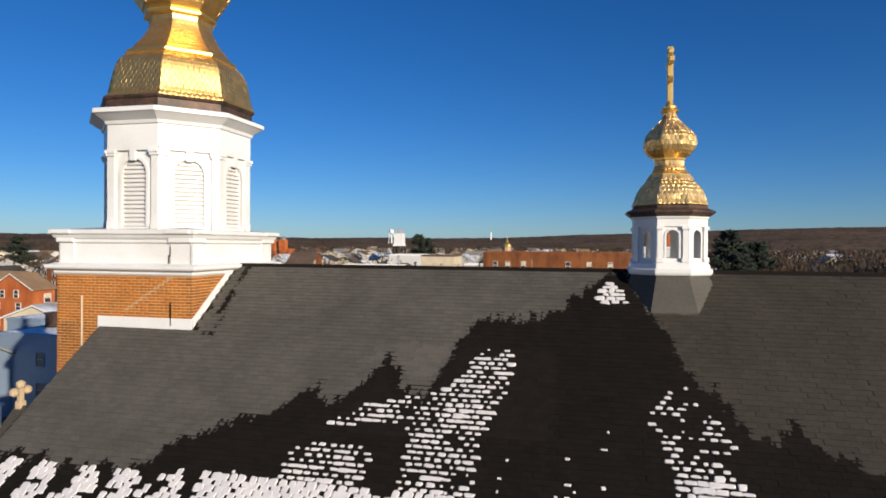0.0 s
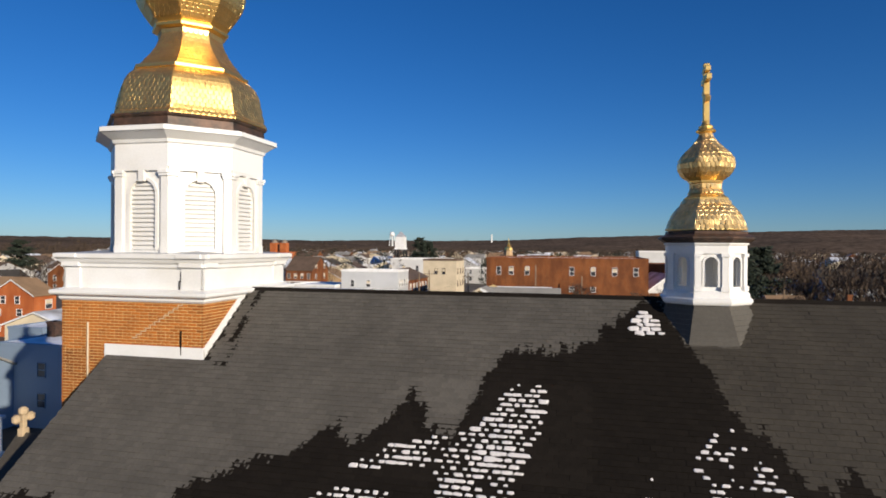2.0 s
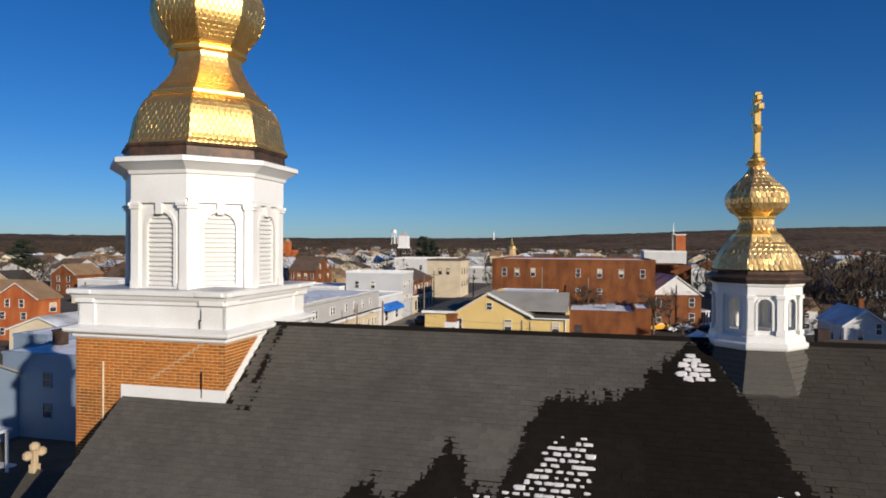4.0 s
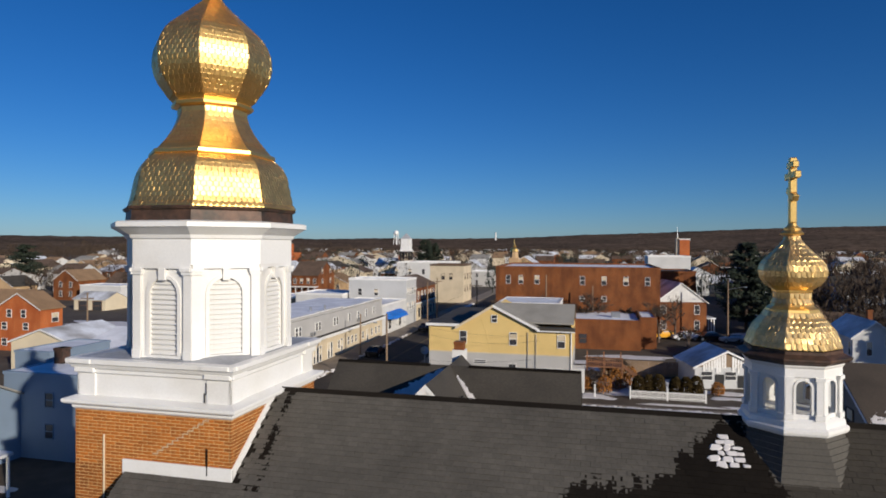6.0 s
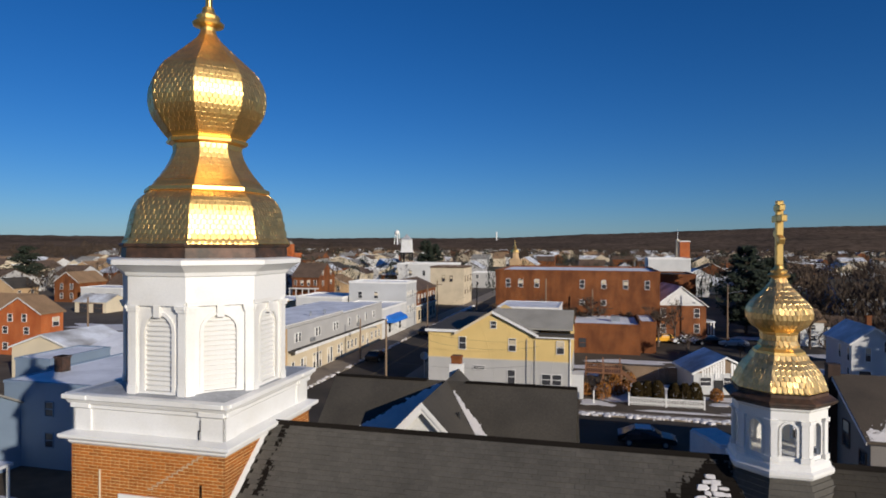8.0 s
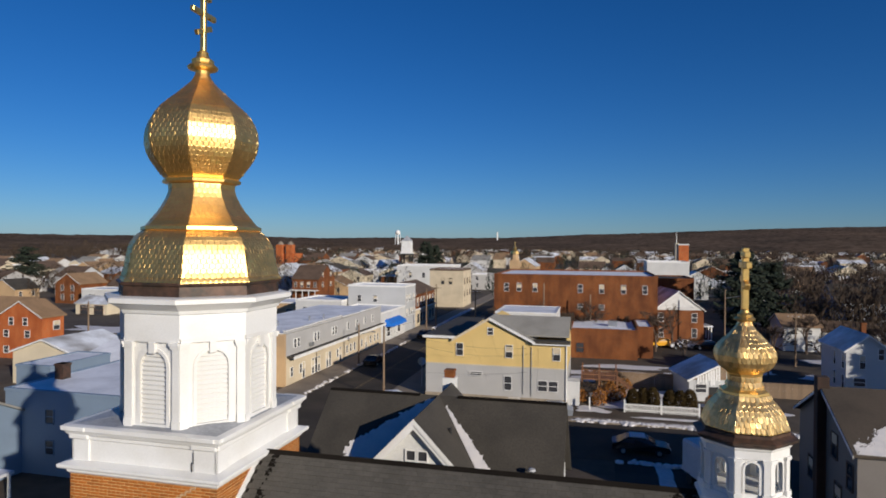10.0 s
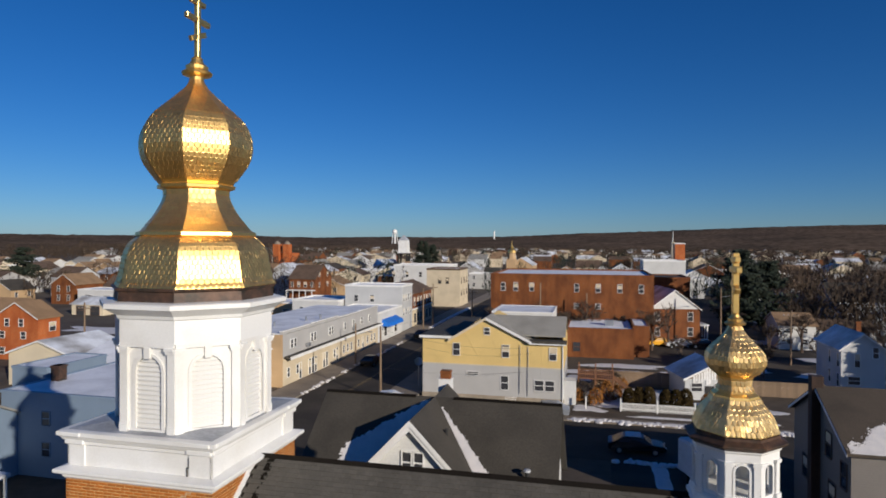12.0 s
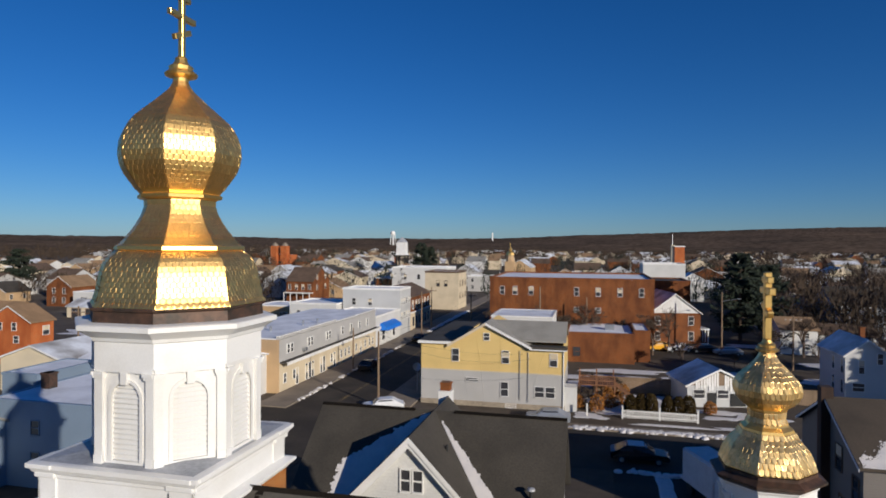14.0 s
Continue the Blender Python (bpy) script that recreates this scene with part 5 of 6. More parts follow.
car(3.7, 55.2, 0, P_BLACK, "dark parked car in the shade with snowy roof", 1.05, True)
car(-4.4, 64.6, 180, P_SILVER, "silver parked car beside the yellow house")
car(-30.8, 112, 90, P_BLACK, "dark parked car by the blue awning", 1.15)
car(-31.0, 85, 90, P_BLACK, "dark parked car along the shop row")
car(10.9, 113.0, 200, P_YELLOW, "yellow parked car on the rear yard")
car(14.1, 112.5, 195, P_WHITE, "white parked car on the rear yard")
car(18.0, 112.8, 190, P_BLACK, "dark parked car on the rear yard")
car(21.5, 111.0, 180, P_SILVER, "silver parked car on the rear yard")
car(-21.8, 64.5, 200, P_WHITE, "white parked car at the street corner")
car(27, 50.5, 5, P_SILVER, "silver parked car on the yard")

# box van in the yard
ob = thing("box_van", at(8.4, 47.2, 0.02, -70), "white box van with snow on its roof", "van")
part("cargo_box", boxm(-3.2, 0.9, -1.05, 1.05, 0.7, 3.0, bevel=0.05), P_WHITE, ob)
bm = extrude(bmesh.new(), [(0.95, -0.98, 0.5), (2.9, -0.98, 0.5), (2.9, -0.98, 1.25), (2.2, -0.98, 1.4), (1.7, -0.98, 2.15), (0.95, -0.98, 2.2)], (0, 1.96, 0))
bmesh.ops.bevel(bm, geom=bm.edges[:], offset=0.07, segments=2, affect="EDGES")
part("cab", bm, P_WHITE, ob)
part("windscreen", extrude(bmesh.new(), [(2.17, -0.85, 1.45), (2.17, 0.85, 1.45), (1.74, 0.78, 2.08), (1.74, -0.78, 2.08)], (0.05, 0, 0.03)), M_GLASS, ob)
part("snow_cover", boxm(-3.1, 0.8, -0.98, 0.98, 2.98, 3.12, bevel=0.05), M_SNOW, ob)
part("snow_cover", boxm(1.0, 1.7, -0.85, 0.85, 2.16, 2.26, bevel=0.04), M_SNOW, ob)
for x in (-2.2, 2.1):
    for y in (-0.92, 0.92):
        part("wheel", tube(bmesh.new(), (x, y - 0.13, 0.4), (x, y + 0.13, 0.4), 0.4, 0.4, 16), M_TYRE, ob)

# white fence, bushes, shed, plank fence and deck
fence = thing("picket_fence", at(6.6, 68.0, 0), "low white picket fence beside the pavement", "fence")
pk = finish("picket", boxm(-0.04, 0.04, -0.012, 0.012, 0.1, 0.95), M_WHITE)
for k in range(48):
    part("picket", pk, None, fence, m=pose(-3.6 + 0.153 * k, 0, 0))
for z in (0.28, 0.78):
    part("rail", boxm(-3.65, 3.65, 0.014, 0.06, z, z + 0.09), M_WHITE, fence)
for x in (-7.2, -3.65, 0, 3.65):
    part("post", boxm(x - 0.07, x + 0.07, -0.02, 0.12, 0, 1.35), M_WHITE, fence)
for k, u in enumerate((3.9, 4.9, 5.9, 7.6, 8.6, 9.6)):
    hedge(u, 69.6 + 0.15 * (k % 2), 1.35, 1.3, 2.0 + 0.12 * (k % 3), 40 + k)
M_RUST = mat("rusty_winter_leaves", (0.30, 0.13, 0.035), 1.0, 0.35, 6, 0.8, 0, island=0.45, spec=0.05)
for k, (u, v, w, h) in enumerate(((0.4, 70.4, 1.5, 1.7), (1.6, 71.6, 1.3, 2.3), (2.5, 73.2, 1.6, 1.5), (-1.6, 71.2, 1.2, 1.3), (3.3, 75.6, 1.5, 1.9), (1.0, 77.8, 1.8, 1.6), (12.1, 72.2, 1.3, 1.2))):
    hedge(u, v, w, w * 0.9, h, 140 + k, M_RUST, "loose rust-brown winter shrub beside the deck", "winter shrubs in the yard", 420)
shed = house("garden_shed", 13.6, 75.5, 7.0, 6.0, 2.4, "gy", 1.7, M_PALE_SID, M_SNOWROOF, "garden shed with snowy roof and worn boards", [("f", -2.2, 1.0, 1.2, 0.9), ("f", 0.4, 1.0, 1.2, 0.9)], category="shed", rz=12)
part("gable_cladding", extrude(bmesh.new(), [(-3.4, -0.05, 2.4), (3.4, -0.05, 2.4), (0, -0.05, 4.0)], (0, 0.04, 0)), M_WOOD, shed, "weathered gable boards")
rg = random.Random(17)
for k in range(22):
    x = -3.2 + 0.29 * k
    top = 4.0 - abs(x + 0.11) * 0.485 - 0.08
    low = rg.uniform(1.75, 2.35)
    if top > 2.5 and rg.random() < 0.88:
        part("board", boxm(x, x + rg.uniform(0.18, 0.25), -0.085, -0.055, low, top), M_WHITE, shed)
# flat black panels on the wall paint the shade of open bays
part("dark_bay", boxm(-1.3, -0.3, -0.06, -0.045, 0.1, 1.6), M_TYRE, shed, "flat black panel for the shade in an open bay")
part("dark_bay", boxm(1.2, 2.9, -0.06, -0.045, 0.1, 1.5), M_TYRE, shed, "flat black panel for the shade in an open bay")


def plank_fence(u0, u1, v, h, label):
    ob = thing("plank_fence", at(u0, v, 0), label, "fence")
    me = finish("plank", boxm(0, 0.24, -0.015, 0.015, 0.05, h), M_WOOD)
    n = int((u1 - u0) / 0.25)
    for k in range(n):
        part("plank", me, None, ob, m=pose(0.25 * k, 0.004 * (k % 3), 0))
    for z in (0.4, h - 0.35):
        part("rail", boxm(0, 0.25 * n, 0.03, 0.1, z, z + 0.09), M_WOOD, ob)


plank_fence(0.2, 10.5, 80.0, 1.9, "weathered grey-brown plank fence across the yard")
plank_fence(16.5, 25.5, 78.5, 1.8, "pale plank fence behind the shed")
deck = thing("wooden_deck", at(0.2, 73.5, 0), "brown wooden deck with stairs behind the house", "deck")
part("platform", boxm(-1.8, 2.2, -1.5, 2.5, 2.35, 2.5), M_BROWNWOOD, deck)
for x in (-1.7, 0.2, 2.1):
    for y in (-1.4, 2.4):
        part("post", boxm(x - 0.07, x + 0.07, y - 0.07, y + 0.07, 0, 3.5), M_BROWNWOOD, deck)
for z in (2.9, 3.4):
    part("rail", boxm(-1.8, 2.2, -1.5, -1.42, z, z + 0.09), M_BROWNWOOD, deck)
for k in range(16):
    part("baluster", boxm(-1.7 + 0.25 * k, -1.65 + 0.25 * k, -1.49, -1.44, 2.5, 3.42), M_BROWNWOOD, deck)
for k in range(12):
    part("tread", boxm(2.2 + 0.26 * k, 2.5 + 0.26 * k, -1.4, -0.3, 2.3 - 0.19 * k, 2.35 - 0.19 * k), M_BROWNWOOD, deck)
for y in (-1.45, -0.25):
    part("stringer", extrude(bmesh.new(), [(2.1, y, 2.5), (5.4, y, 0.05), (5.4, y, 0.3), (2.1, y, 2.75)], (0, 0.05, 0)), M_BROWNWOOD, deck)

for u, v, h, sd in ((12.5, 96, 6, 3), (31, 97, 8, 4), (40, 100, 10, 5), (46, 104, 11, 6), (52, 108, 12, 7), (36, 129, 9, 8), (-12, 109, 9, 9), (18, 42, 5, 10), (15, 33.5, 5, 12), (58, 113, 12, 13), (63, 120, 13, 14), (-70, 96, 8, 15), (22, 90, 6, 16), (-58, 96, 7, 17), (-15, 108, 9, 21), (-9.5, 110, 10, 22), (-6, 108, 9, 23), (-2.5, 110, 8, 24), (2.4, 76, 4, 25), (26, 104, 8, 26), (33, 112, 10, 27)):
    bare_tree(u, v, h, sd)
pine(26.8, 127, 16.4, 7.0, 2)
pine(32.0, 131, 14.5, 6.8, 4)
pine(-200, 182, 15.5, 8.5, 3, "broad dark evergreen tree among the houses")
pine(-83, 300, 19, 7.5, 5, "dark evergreen tree beside the white tower")
pine(-79.5, 305, 17, 6.5, 6, "dark evergreen tree beside the white tower")


def pole(u, v, h, label="weathered wooden utility pole with cross-arm", arm=True, lamp=0):
    ob = thing("utility_pole", at(u, v, 0), label, "pole")
    part("post", tube(bmesh.new(), (0, 0, 0), (0, 0, h), 0.15, 0.1), M_WOOD, ob)
    if arm:
        part("cross_arm", boxm(-1.1, 1.1, -0.06, 0.06, h - 0.9, h - 0.76), M_WOOD, ob)
        for x in (-1.0, -0.4, 0.4, 1.0):
            part("insulator", tube(bmesh.new(), (x, 0, h - 0.76), (x, 0, h - 0.6), 0.05, 0.03), M_METAL, ob)
    if lamp:
        part("lamp_arm", tube(bmesh.new(), (0, 0, h - 1.6), (lamp, 0, h - 1.1), 0.04, 0.03), M_METAL, ob)
        part("lamp_head", boxm(lamp - 0.1 if lamp > 0 else lamp - 0.5, lamp + 0.5 if lamp > 0 else lamp + 0.1, -0.12, 0.12, h - 1.18, h - 1.04, bevel=0.03), M_METAL, ob)


def wire(a, b, sag, label="thin dark overhead wire"):
    bm = bmesh.new()
    a, b = Vector(a), Vector(b)
    pts = [a.lerp(b, k / 12) - Vector((0, 0, sag * 4 * (k / 12) * (1 - k / 12))) for k in range(13)]
    rings = [[bm.verts.new(p + Vector((0, dy, dz))) for dy, dz in ((-0.009, 0), (0, 0.009), (0.009, 0), (0, -0.009))] for p in pts]
    for r0, r1 in zip(rings, rings[1:]):
        for k in range(4):
            bm.faces.new((r0[k], r0[(k + 1) % 4], r1[(k + 1) % 4], r1[k]))
    solid("overhead_wire", bm, M_TYRE, GRID, label, "wire")


pole(-23.1, 66.6, 8.2, arm=False)
pole(-33.0, 84, 6.0, "grey street lamp post on the pavement", False, 2.0)
pole(-22.6, 118, 9.0)
pole(-33.0, 128, 9.0)
pole(-33.2, 121, 8.5, arm=False)
pole(21.5, 116, 10, "tall street lamp post by the yard", False, 2.5)
pole(-70, 74, 9.0)
pole(-86, 118, 9.0)
pole(28, 100, 8)
pole(-8.5, 105, 11, arm=False)
pole(-1.0, 110.5, 9, arm=False)
wire((-23.1, 66.6, 7.9), (-7.4, 69.1, 6.0), 0.7)
wire((-23.1, 66.6, 7.5), (-6.5, 69.1, 5.5), 1.2)
wire((-23.1, 66.6, 3.6), (-7.4, 69.1, 3.4), 0.5)
wire((-23.1, 66.6, 7.9), (-22.6, 118, 8.1), 0.9)
dish = thing("satellite_dish", at(-20.6, 73.5, 0), "pale satellite dish on a low post", "dish")
part("post", tube(bmesh.new(), (0, 0, 0), (0, 0, 2.9), 0.05, 0.05), M_METAL, dish)
part("bowl", loft(bmesh.new(), [(0.1, 0), (0.35, 0.05), (0.5, 0.14), (0.47, 0.15), (0.1, 0.03)], 20, 0), M_METAL, dish, m=pose(0, -0.1, 3.1, 65, 0, 20))

# snow on the ground
patches("snow_patch", [(2.2, 71, 3.2, 2.2), (7, 75.5, 6, 3.2), (3, 77.5, 3.5, 2), (10, 85, 9, 2.6), (4, 93, 8, 2.2), (19, 94, 7, 2.4), (-1, 84, 3, 2.2), (13, 73, 3, 1.2), (5, 73.5, 4.5, 3.0), (-0.5, 68.2, 2.2, 1.6), (2, 88, 9, 2.0), (14, 90, 6, 1.6), (13, 70.5, 2.4, 1.0), (17, 71.5, 3, 1.4), (8, 66.3, 5, 0.5), (15, 66.8, 3.5, 0.9), (20, 84, 6, 2), (24, 70, 3, 2), (32, 92, 6, 3), (36, 105, 7, 4), (28, 122, 6, 3), (44, 125, 9, 3),
                       (-40, 33, 4, 1.2), (-52, 46, 6, 2), (-62, 78, 9, 3), (-72, 100, 10, 4), (-95, 105, 12, 5), (-60, 110, 6, 3), (-95, 92, 8, 4), (5.2, 49.5, 0.8, 4.5), (12.5, 45, 1.5, 3.5), (18, 51, 4, 0.7), (0.5, 42, 1.0, 5)],
        "patch of melting white snow on the ground")
patches("snow_patch", [(4.6, 71.6, 4.8, 1.5), (1.8, 74.8, 3.2, 2.2), (8.4, 73.0, 3.4, 1.5), (6.0, 77.5, 5.5, 1.6), (11.0, 82.6, 6.5, 1.6), (3.0, 83.5, 4.0, 1.5)], "deep patch of white snow in the back yard", 0.14)
patches("roof_snow", [(-17.4, 72.5, 1.7, 2.6), (-17.2, 78.5, 1.6, 3.0), (-17.4, 84.3, 1.6, 2.6)], "thin snow in patches on the dark flat roof", 0.03, 7.07)
snow_bank(-2.2, 14, 63.4, 63.4, 330, "ploughed line of snow along the kerb", 3)
snow_bank(14, 34, 63.4, 63.4, 300, "ploughed line of snow along the kerb", 4)
snow_bank(-32.6, -32.6, 66, 106, 90, "ploughed line of snow along the kerb", 5, 0.28)
snow_bank(-32.6, -32.6, 124, 165, 160, "ploughed line of snow along the kerb", 6, 0.5)
snow_bank(-22.9, -20.5, 66.8, 67.5, 26, "heap of dirty snow at the corner", 7, 0.6)
snow_bank(2, 12, 52.4, 51.6, 60, "ploughed line of snow in the yard", 8, 0.35)


for k, (u, v) in enumerate(((-13, 108), (-5.5, 109.5), (-1.5, 110), (4.5, 111), (9.5, 108), (12.5, 112))):
    bare_tree(u, v, 7.5 + 1.2 * (k % 3), 60 + k, "bare brown tree standing before the brick block")

for k, (u, v) in enumerate(((-0.8, 71.5), (1.2, 74), (0.2, 77), (20, 99), (24, 97), (36, 100), (39, 96))):
    bare_tree(u, v, 3.4 + 0.6 * (k % 3), 80 + k, "low brown leafless shrub in the yard")

# unseen pines, added out of view to cast shade on the right-hand house and woods
pine(45.5, 68.3, 14.5, 3.6, 91)
pine(50.4, 73.6, 15.0, 3.8, 92)
pine(55.5, 82.0, 15.5, 3.8, 93)

# ---- the town beyond ----
def far_things():
    wt = thing("water_tower", Matrix.Translation((-118, 1400, 0)), "white water tower on slender legs", "water tower")
    part("tank", loft(bmesh.new(), [(1.5, 38), (5, 40), (5.8, 43), (5, 47), (1.5, 49)], 16, 0), M_WHITE, wt)
    for k in range(5):
        a = 2 * math.pi * k / 5
        part("leg", tube(bmesh.new(), (math.cos(a) * 9, math.sin(a) * 9, 0), (math.cos(a) * 4.8, math.sin(a) * 4.8, 41), 0.7, 0.6), M_WHITE, wt)
    part("riser", tube(bmesh.new(), (0, 0, 0), (0, 0, 39), 1.0, 1.0), M_WHITE, wt)
    st = thing("white_tower", at(-90.5, 292, 0), "white tower standing on dark legs", "tower")
    part("tank", loft(bmesh.new(), [(3.9, 12.8), (3.2, 13.8), (3.0, 19.0)], 4, 45), M_WHITE, st)
    part("cap", loft(bmesh.new(), [(3.15, 19.0), (1.1, 20.8), (0.2, 21.6)], 4, 45), M_LEAD, st)
    for x in (-2.2, 2.2):
        for y in (-2.2, 2.2):
            part("leg", boxm(x - 0.35, x + 0.35, y - 0.35, y + 0.35, 0, 12.9), M_TYRE, st)
    bf = thing("belfry", Matrix.Translation((33.8, 322, 0)) @ pose(0, 0, 0, 0, 0, YAW), "ochre belfry tower with a gilded cap", "tower")
    part("shaft", boxm(-2.4, 2.4, -2.4, 2.4, 0, 9.5), M_TAN, bf)
    part("lantern", loft(bmesh.new(), [(2.6, 9.5), (2.2, 10), (2.0, 12.5), (2.3, 12.8)], 8), M_TAN, bf)
    part("cap", loft(bmesh.new(), [(2.2, 12.8), (1.9, 14), (0.8, 15), (1.0, 15.6), (0.2, 17), (0.1, 19)], 8), M_GOLD_TRIM, bf)
    ns = house("nave", 33.5 * 0.973 - 0.23 * 330 + 6, 330, 12, 26, 6, "gy", 4, M_TAN, M_SNOWROOF, "ochre church nave under a snowy roof", category="church")
    ct = thing("twin_tower_church", at(-223, 420, 0), "red brick church with two pale-topped towers", "church")
    part("nave", boxm(-7, 6, 0, 12, 0, 10), M_ORANGEBRICK, ct)
    for x in (-6, 2):
        part("tower", boxm(x - 2.4, x + 2.4, -2, 3, 0, 16.5), M_ORANGEBRICK, ct)
        part("tower_cap", loft(bmesh.new(), [(2.6, 0), (1.8, 1.5), (0.4, 2.6)], 8), M_CONCRETE, ct, m=pose(x, 0.5, 16.5))
    mast = thing("radio_mast", Matrix.Translation((172, 2260, 25)), "thin pale mast on the hill", "mast")
    part("shaft", tube(bmesh.new(), (0, 0, 0), (0, 0, 38), 2.6, 2.4, 8), M_WHITE, mast)


far_things()
WALLS = [M_WHITE_SID, M_PALE_SID, M_CREAM_SID, M_BLUEGREY_SID, M_BRICKWALL, M_WHITE_SID, M_CREAM_SID, M_GREY_SID, M_TAN, M_BRICKWALL]
ROOFS = [M_SNOWROOF, M_TANROOF, M_BROWNROOF, M_GREYROOF, M_BROWNROOF, M_TANROOF, M_SNOWROOF, M_DARKROOF]
WORD = {M_WHITE_SID: "white", M_PALE_SID: "pale", M_CREAM_SID: "cream", M_BLUEGREY_SID: "pale grey", M_BRICKWALL: "red brick", M_GREY_SID: "grey", M_TAN: "tan"}
RWORD = {M_SNOWROOF: "snowy", M_GREYROOF: "grey", M_BROWNROOF: "brown", M_TANROOF: "tan", M_DARKROOF: "dark"}


def town():
    rng = random.Random(21)
    taken = [(-62, -18, 60, 235), (-20, 32, 60, 200), (-95, -70, 55, 195), (18, 60, 70, 145), (-112, -66, 60, 146), (-158, -112, 90, 168)]
    n = 0
    for row, v in enumerate(range(150, 400, 22)):
        span = 120 + v * 0.75
        u = -span - 20
        while u < span:
            u += rng.uniform(13, 22)
            vv = v + rng.uniform(-5, 5)
            if -40 < u < -17 or any(a - 6 < u < b + 6 and c - 8 < vv < d for a, b, c, d in taken) or n >= 230:
                continue
            w, d = rng.uniform(8, 13), rng.uniform(8, 14)
            h, kind = rng.choice((3.2, 5.4, 5.8, 6.2)), rng.choice(("gx", "gy", "gy", "gx", "flat"))
            wall, rf = rng.choice(WALLS), rng.choice(ROOFS)
            if kind == "flat":
                rf = M_SNOWROOF
            wins = grid("f", (-w * 0.28, w * 0.24), (1.0, 3.7) if h > 5 else (1.0,), 0.9, 1.4)
            house("town_house", u, vv, w, d, h, kind, 0.3 if kind == "flat" else rng.uniform(2.0, 3.4), wall, rf, "%s house with a %s roof in the town" % (WORD[wall], RWORD[rf]), wins, rz=rng.choice((0, 0, 0, 90, -4)), group="houses of the town")
            n += 1
    # the farthest houses, one mesh
    verts, faces, mats = [], [], []
    order = [M_WHITE_SID, M_CREAM, M_BRICKWALL, M_SNOWROOF, M_BROWNROOF, M_GREYROOF, M_TANROOF]
    for _ in range(620):
        v = rng.uniform(400, 1150)
        u = rng.uniform(-0.95, 0.85) * v
        w, d, h, r = rng.uniform(8, 16), rng.uniform(8, 14), rng.uniform(4, 7.5), rng.uniform(2, 3.5)
        wm, rm = rng.choice((0, 0, 1, 1, 2)), rng.choice((3, 4, 4, 6, 5))
        b = len(verts)
        verts += [(u - w / 2, v, 0), (u + w / 2, v, 0), (u + w / 2, v + d, 0), (u - w / 2, v + d, 0), (u - w / 2, v, h), (u + w / 2, v, h), (u + w / 2, v + d, h), (u - w / 2, v + d, h)]
        if rng.random() < 0.5:
            verts += [(u, v, h + r), (u, v + d, h + r)]
            fs = [((0, 1, 5, 8, 4), wm), ((2, 3, 7, 9, 6), wm), ((1, 2, 6, 5), wm), ((3, 0, 4, 7), wm), ((5, 6, 9, 8), rm), ((7, 4, 8, 9), rm)]
        else:
            verts += [(u - w / 2, v + d / 2, h + r), (u + w / 2, v + d / 2, h + r)]
            fs = [((0, 1, 5, 4), wm), ((2, 3, 7, 6), wm), ((1, 2, 6, 9, 5), wm), ((3, 0, 4, 8, 7), wm), ((4, 5, 9, 8), rm), ((6, 7, 8, 9), rm)]
        for f, m in fs:
            faces.append([b + i for i in f])
            mats.append(m)
    me = bpy.data.meshes.new("far_houses")
    me.from_pydata(verts, [], faces)
    for m in order:
        me.materials.append(m)
    me.polygons.foreach_set("material_index", mats)
    ob = new("far_houses", me)
    ob.matrix_world = GRID
    tagged(ob, "far white and brick houses with snowy roofs", "houses", kind="stuff")


town()


def woods(name, spots, h, label, material, twig=(0.5, 1.3), per=70, seed=1):
    """Bare trees past counting: upright tufts of twigs with an uneven outline."""
    rng = random.Random(seed)
    verts, faces = [], []
    for u, v, f in spots:
        hh = h * f * rng.uniform(0.7, 1.2)
        rad = hh * rng.uniform(0.28, 0.42)
        for _ in range(per):
            a, q = rng.random() * 6.283, math.sqrt(rng.random())
            z = hh * (0.2 + 0.8 * rng.random())
            lim = rad * math.sqrt(max(0.02, 1 - ((z / hh - 0.6) / 0.45) ** 2)) if abs(z / hh - 0.6) < 0.45 else rad * 0.2
            c = Vector((u + math.cos(a) * q * lim, v + math.sin(a) * q * lim, z))
            k = rng.uniform(*twig) * f
            w = Vector((rng.gauss(0, 0.6), rng.gauss(0, 0.6), 1)).normalized() * k
            s = Vector((rng.gauss(0, 1), rng.gauss(0, 1), rng.gauss(0, 0.3))).normalized() * k * 0.3
            b = len(verts)
            verts += [c - w, c + s, c + w]
            faces.append((b, b + 1, b + 2))
        b = len(verts)
        verts += [(u - 0.15, v, 0), (u + 0.15, v, 0), (u, v, hh * 0.6)]
        faces.append((b, b + 1, b + 2))
    me = bpy.data.meshes.new(name)
    me.from_pydata(verts, [], faces)
    me.materials.append(material)
    ob = new(name, me)
    ob.matrix_world = GRID
    tagged(ob, label, "trees", kind="stuff")


rng = random.Random(77)
CLEAR = [(-46, -14, 60, 330), (-24, 32, 60, 160), (-62, -36, 60, 235)]
spots = [(rng.uniform(-0.9, 0.8) * v, v, 1.0) for v in (rng.uniform(150, 560) for _ in range(800))]
woods("town_trees", [p for p in spots if not any(a < p[0] < b and c < p[1] < d for a, b, c, d in CLEAR)], 9, "bare brown trees between the town houses", M_TWIGS, (0.3, 0.9), 90, 2)
woods("right_woods", [(rng.uniform(35, 130), rng.uniform(118, 200), 1.0) for _ in range(640)], 10.5, "dense bare woods beside the town", M_TWIGS, (0.3, 1.0), 130, 3)
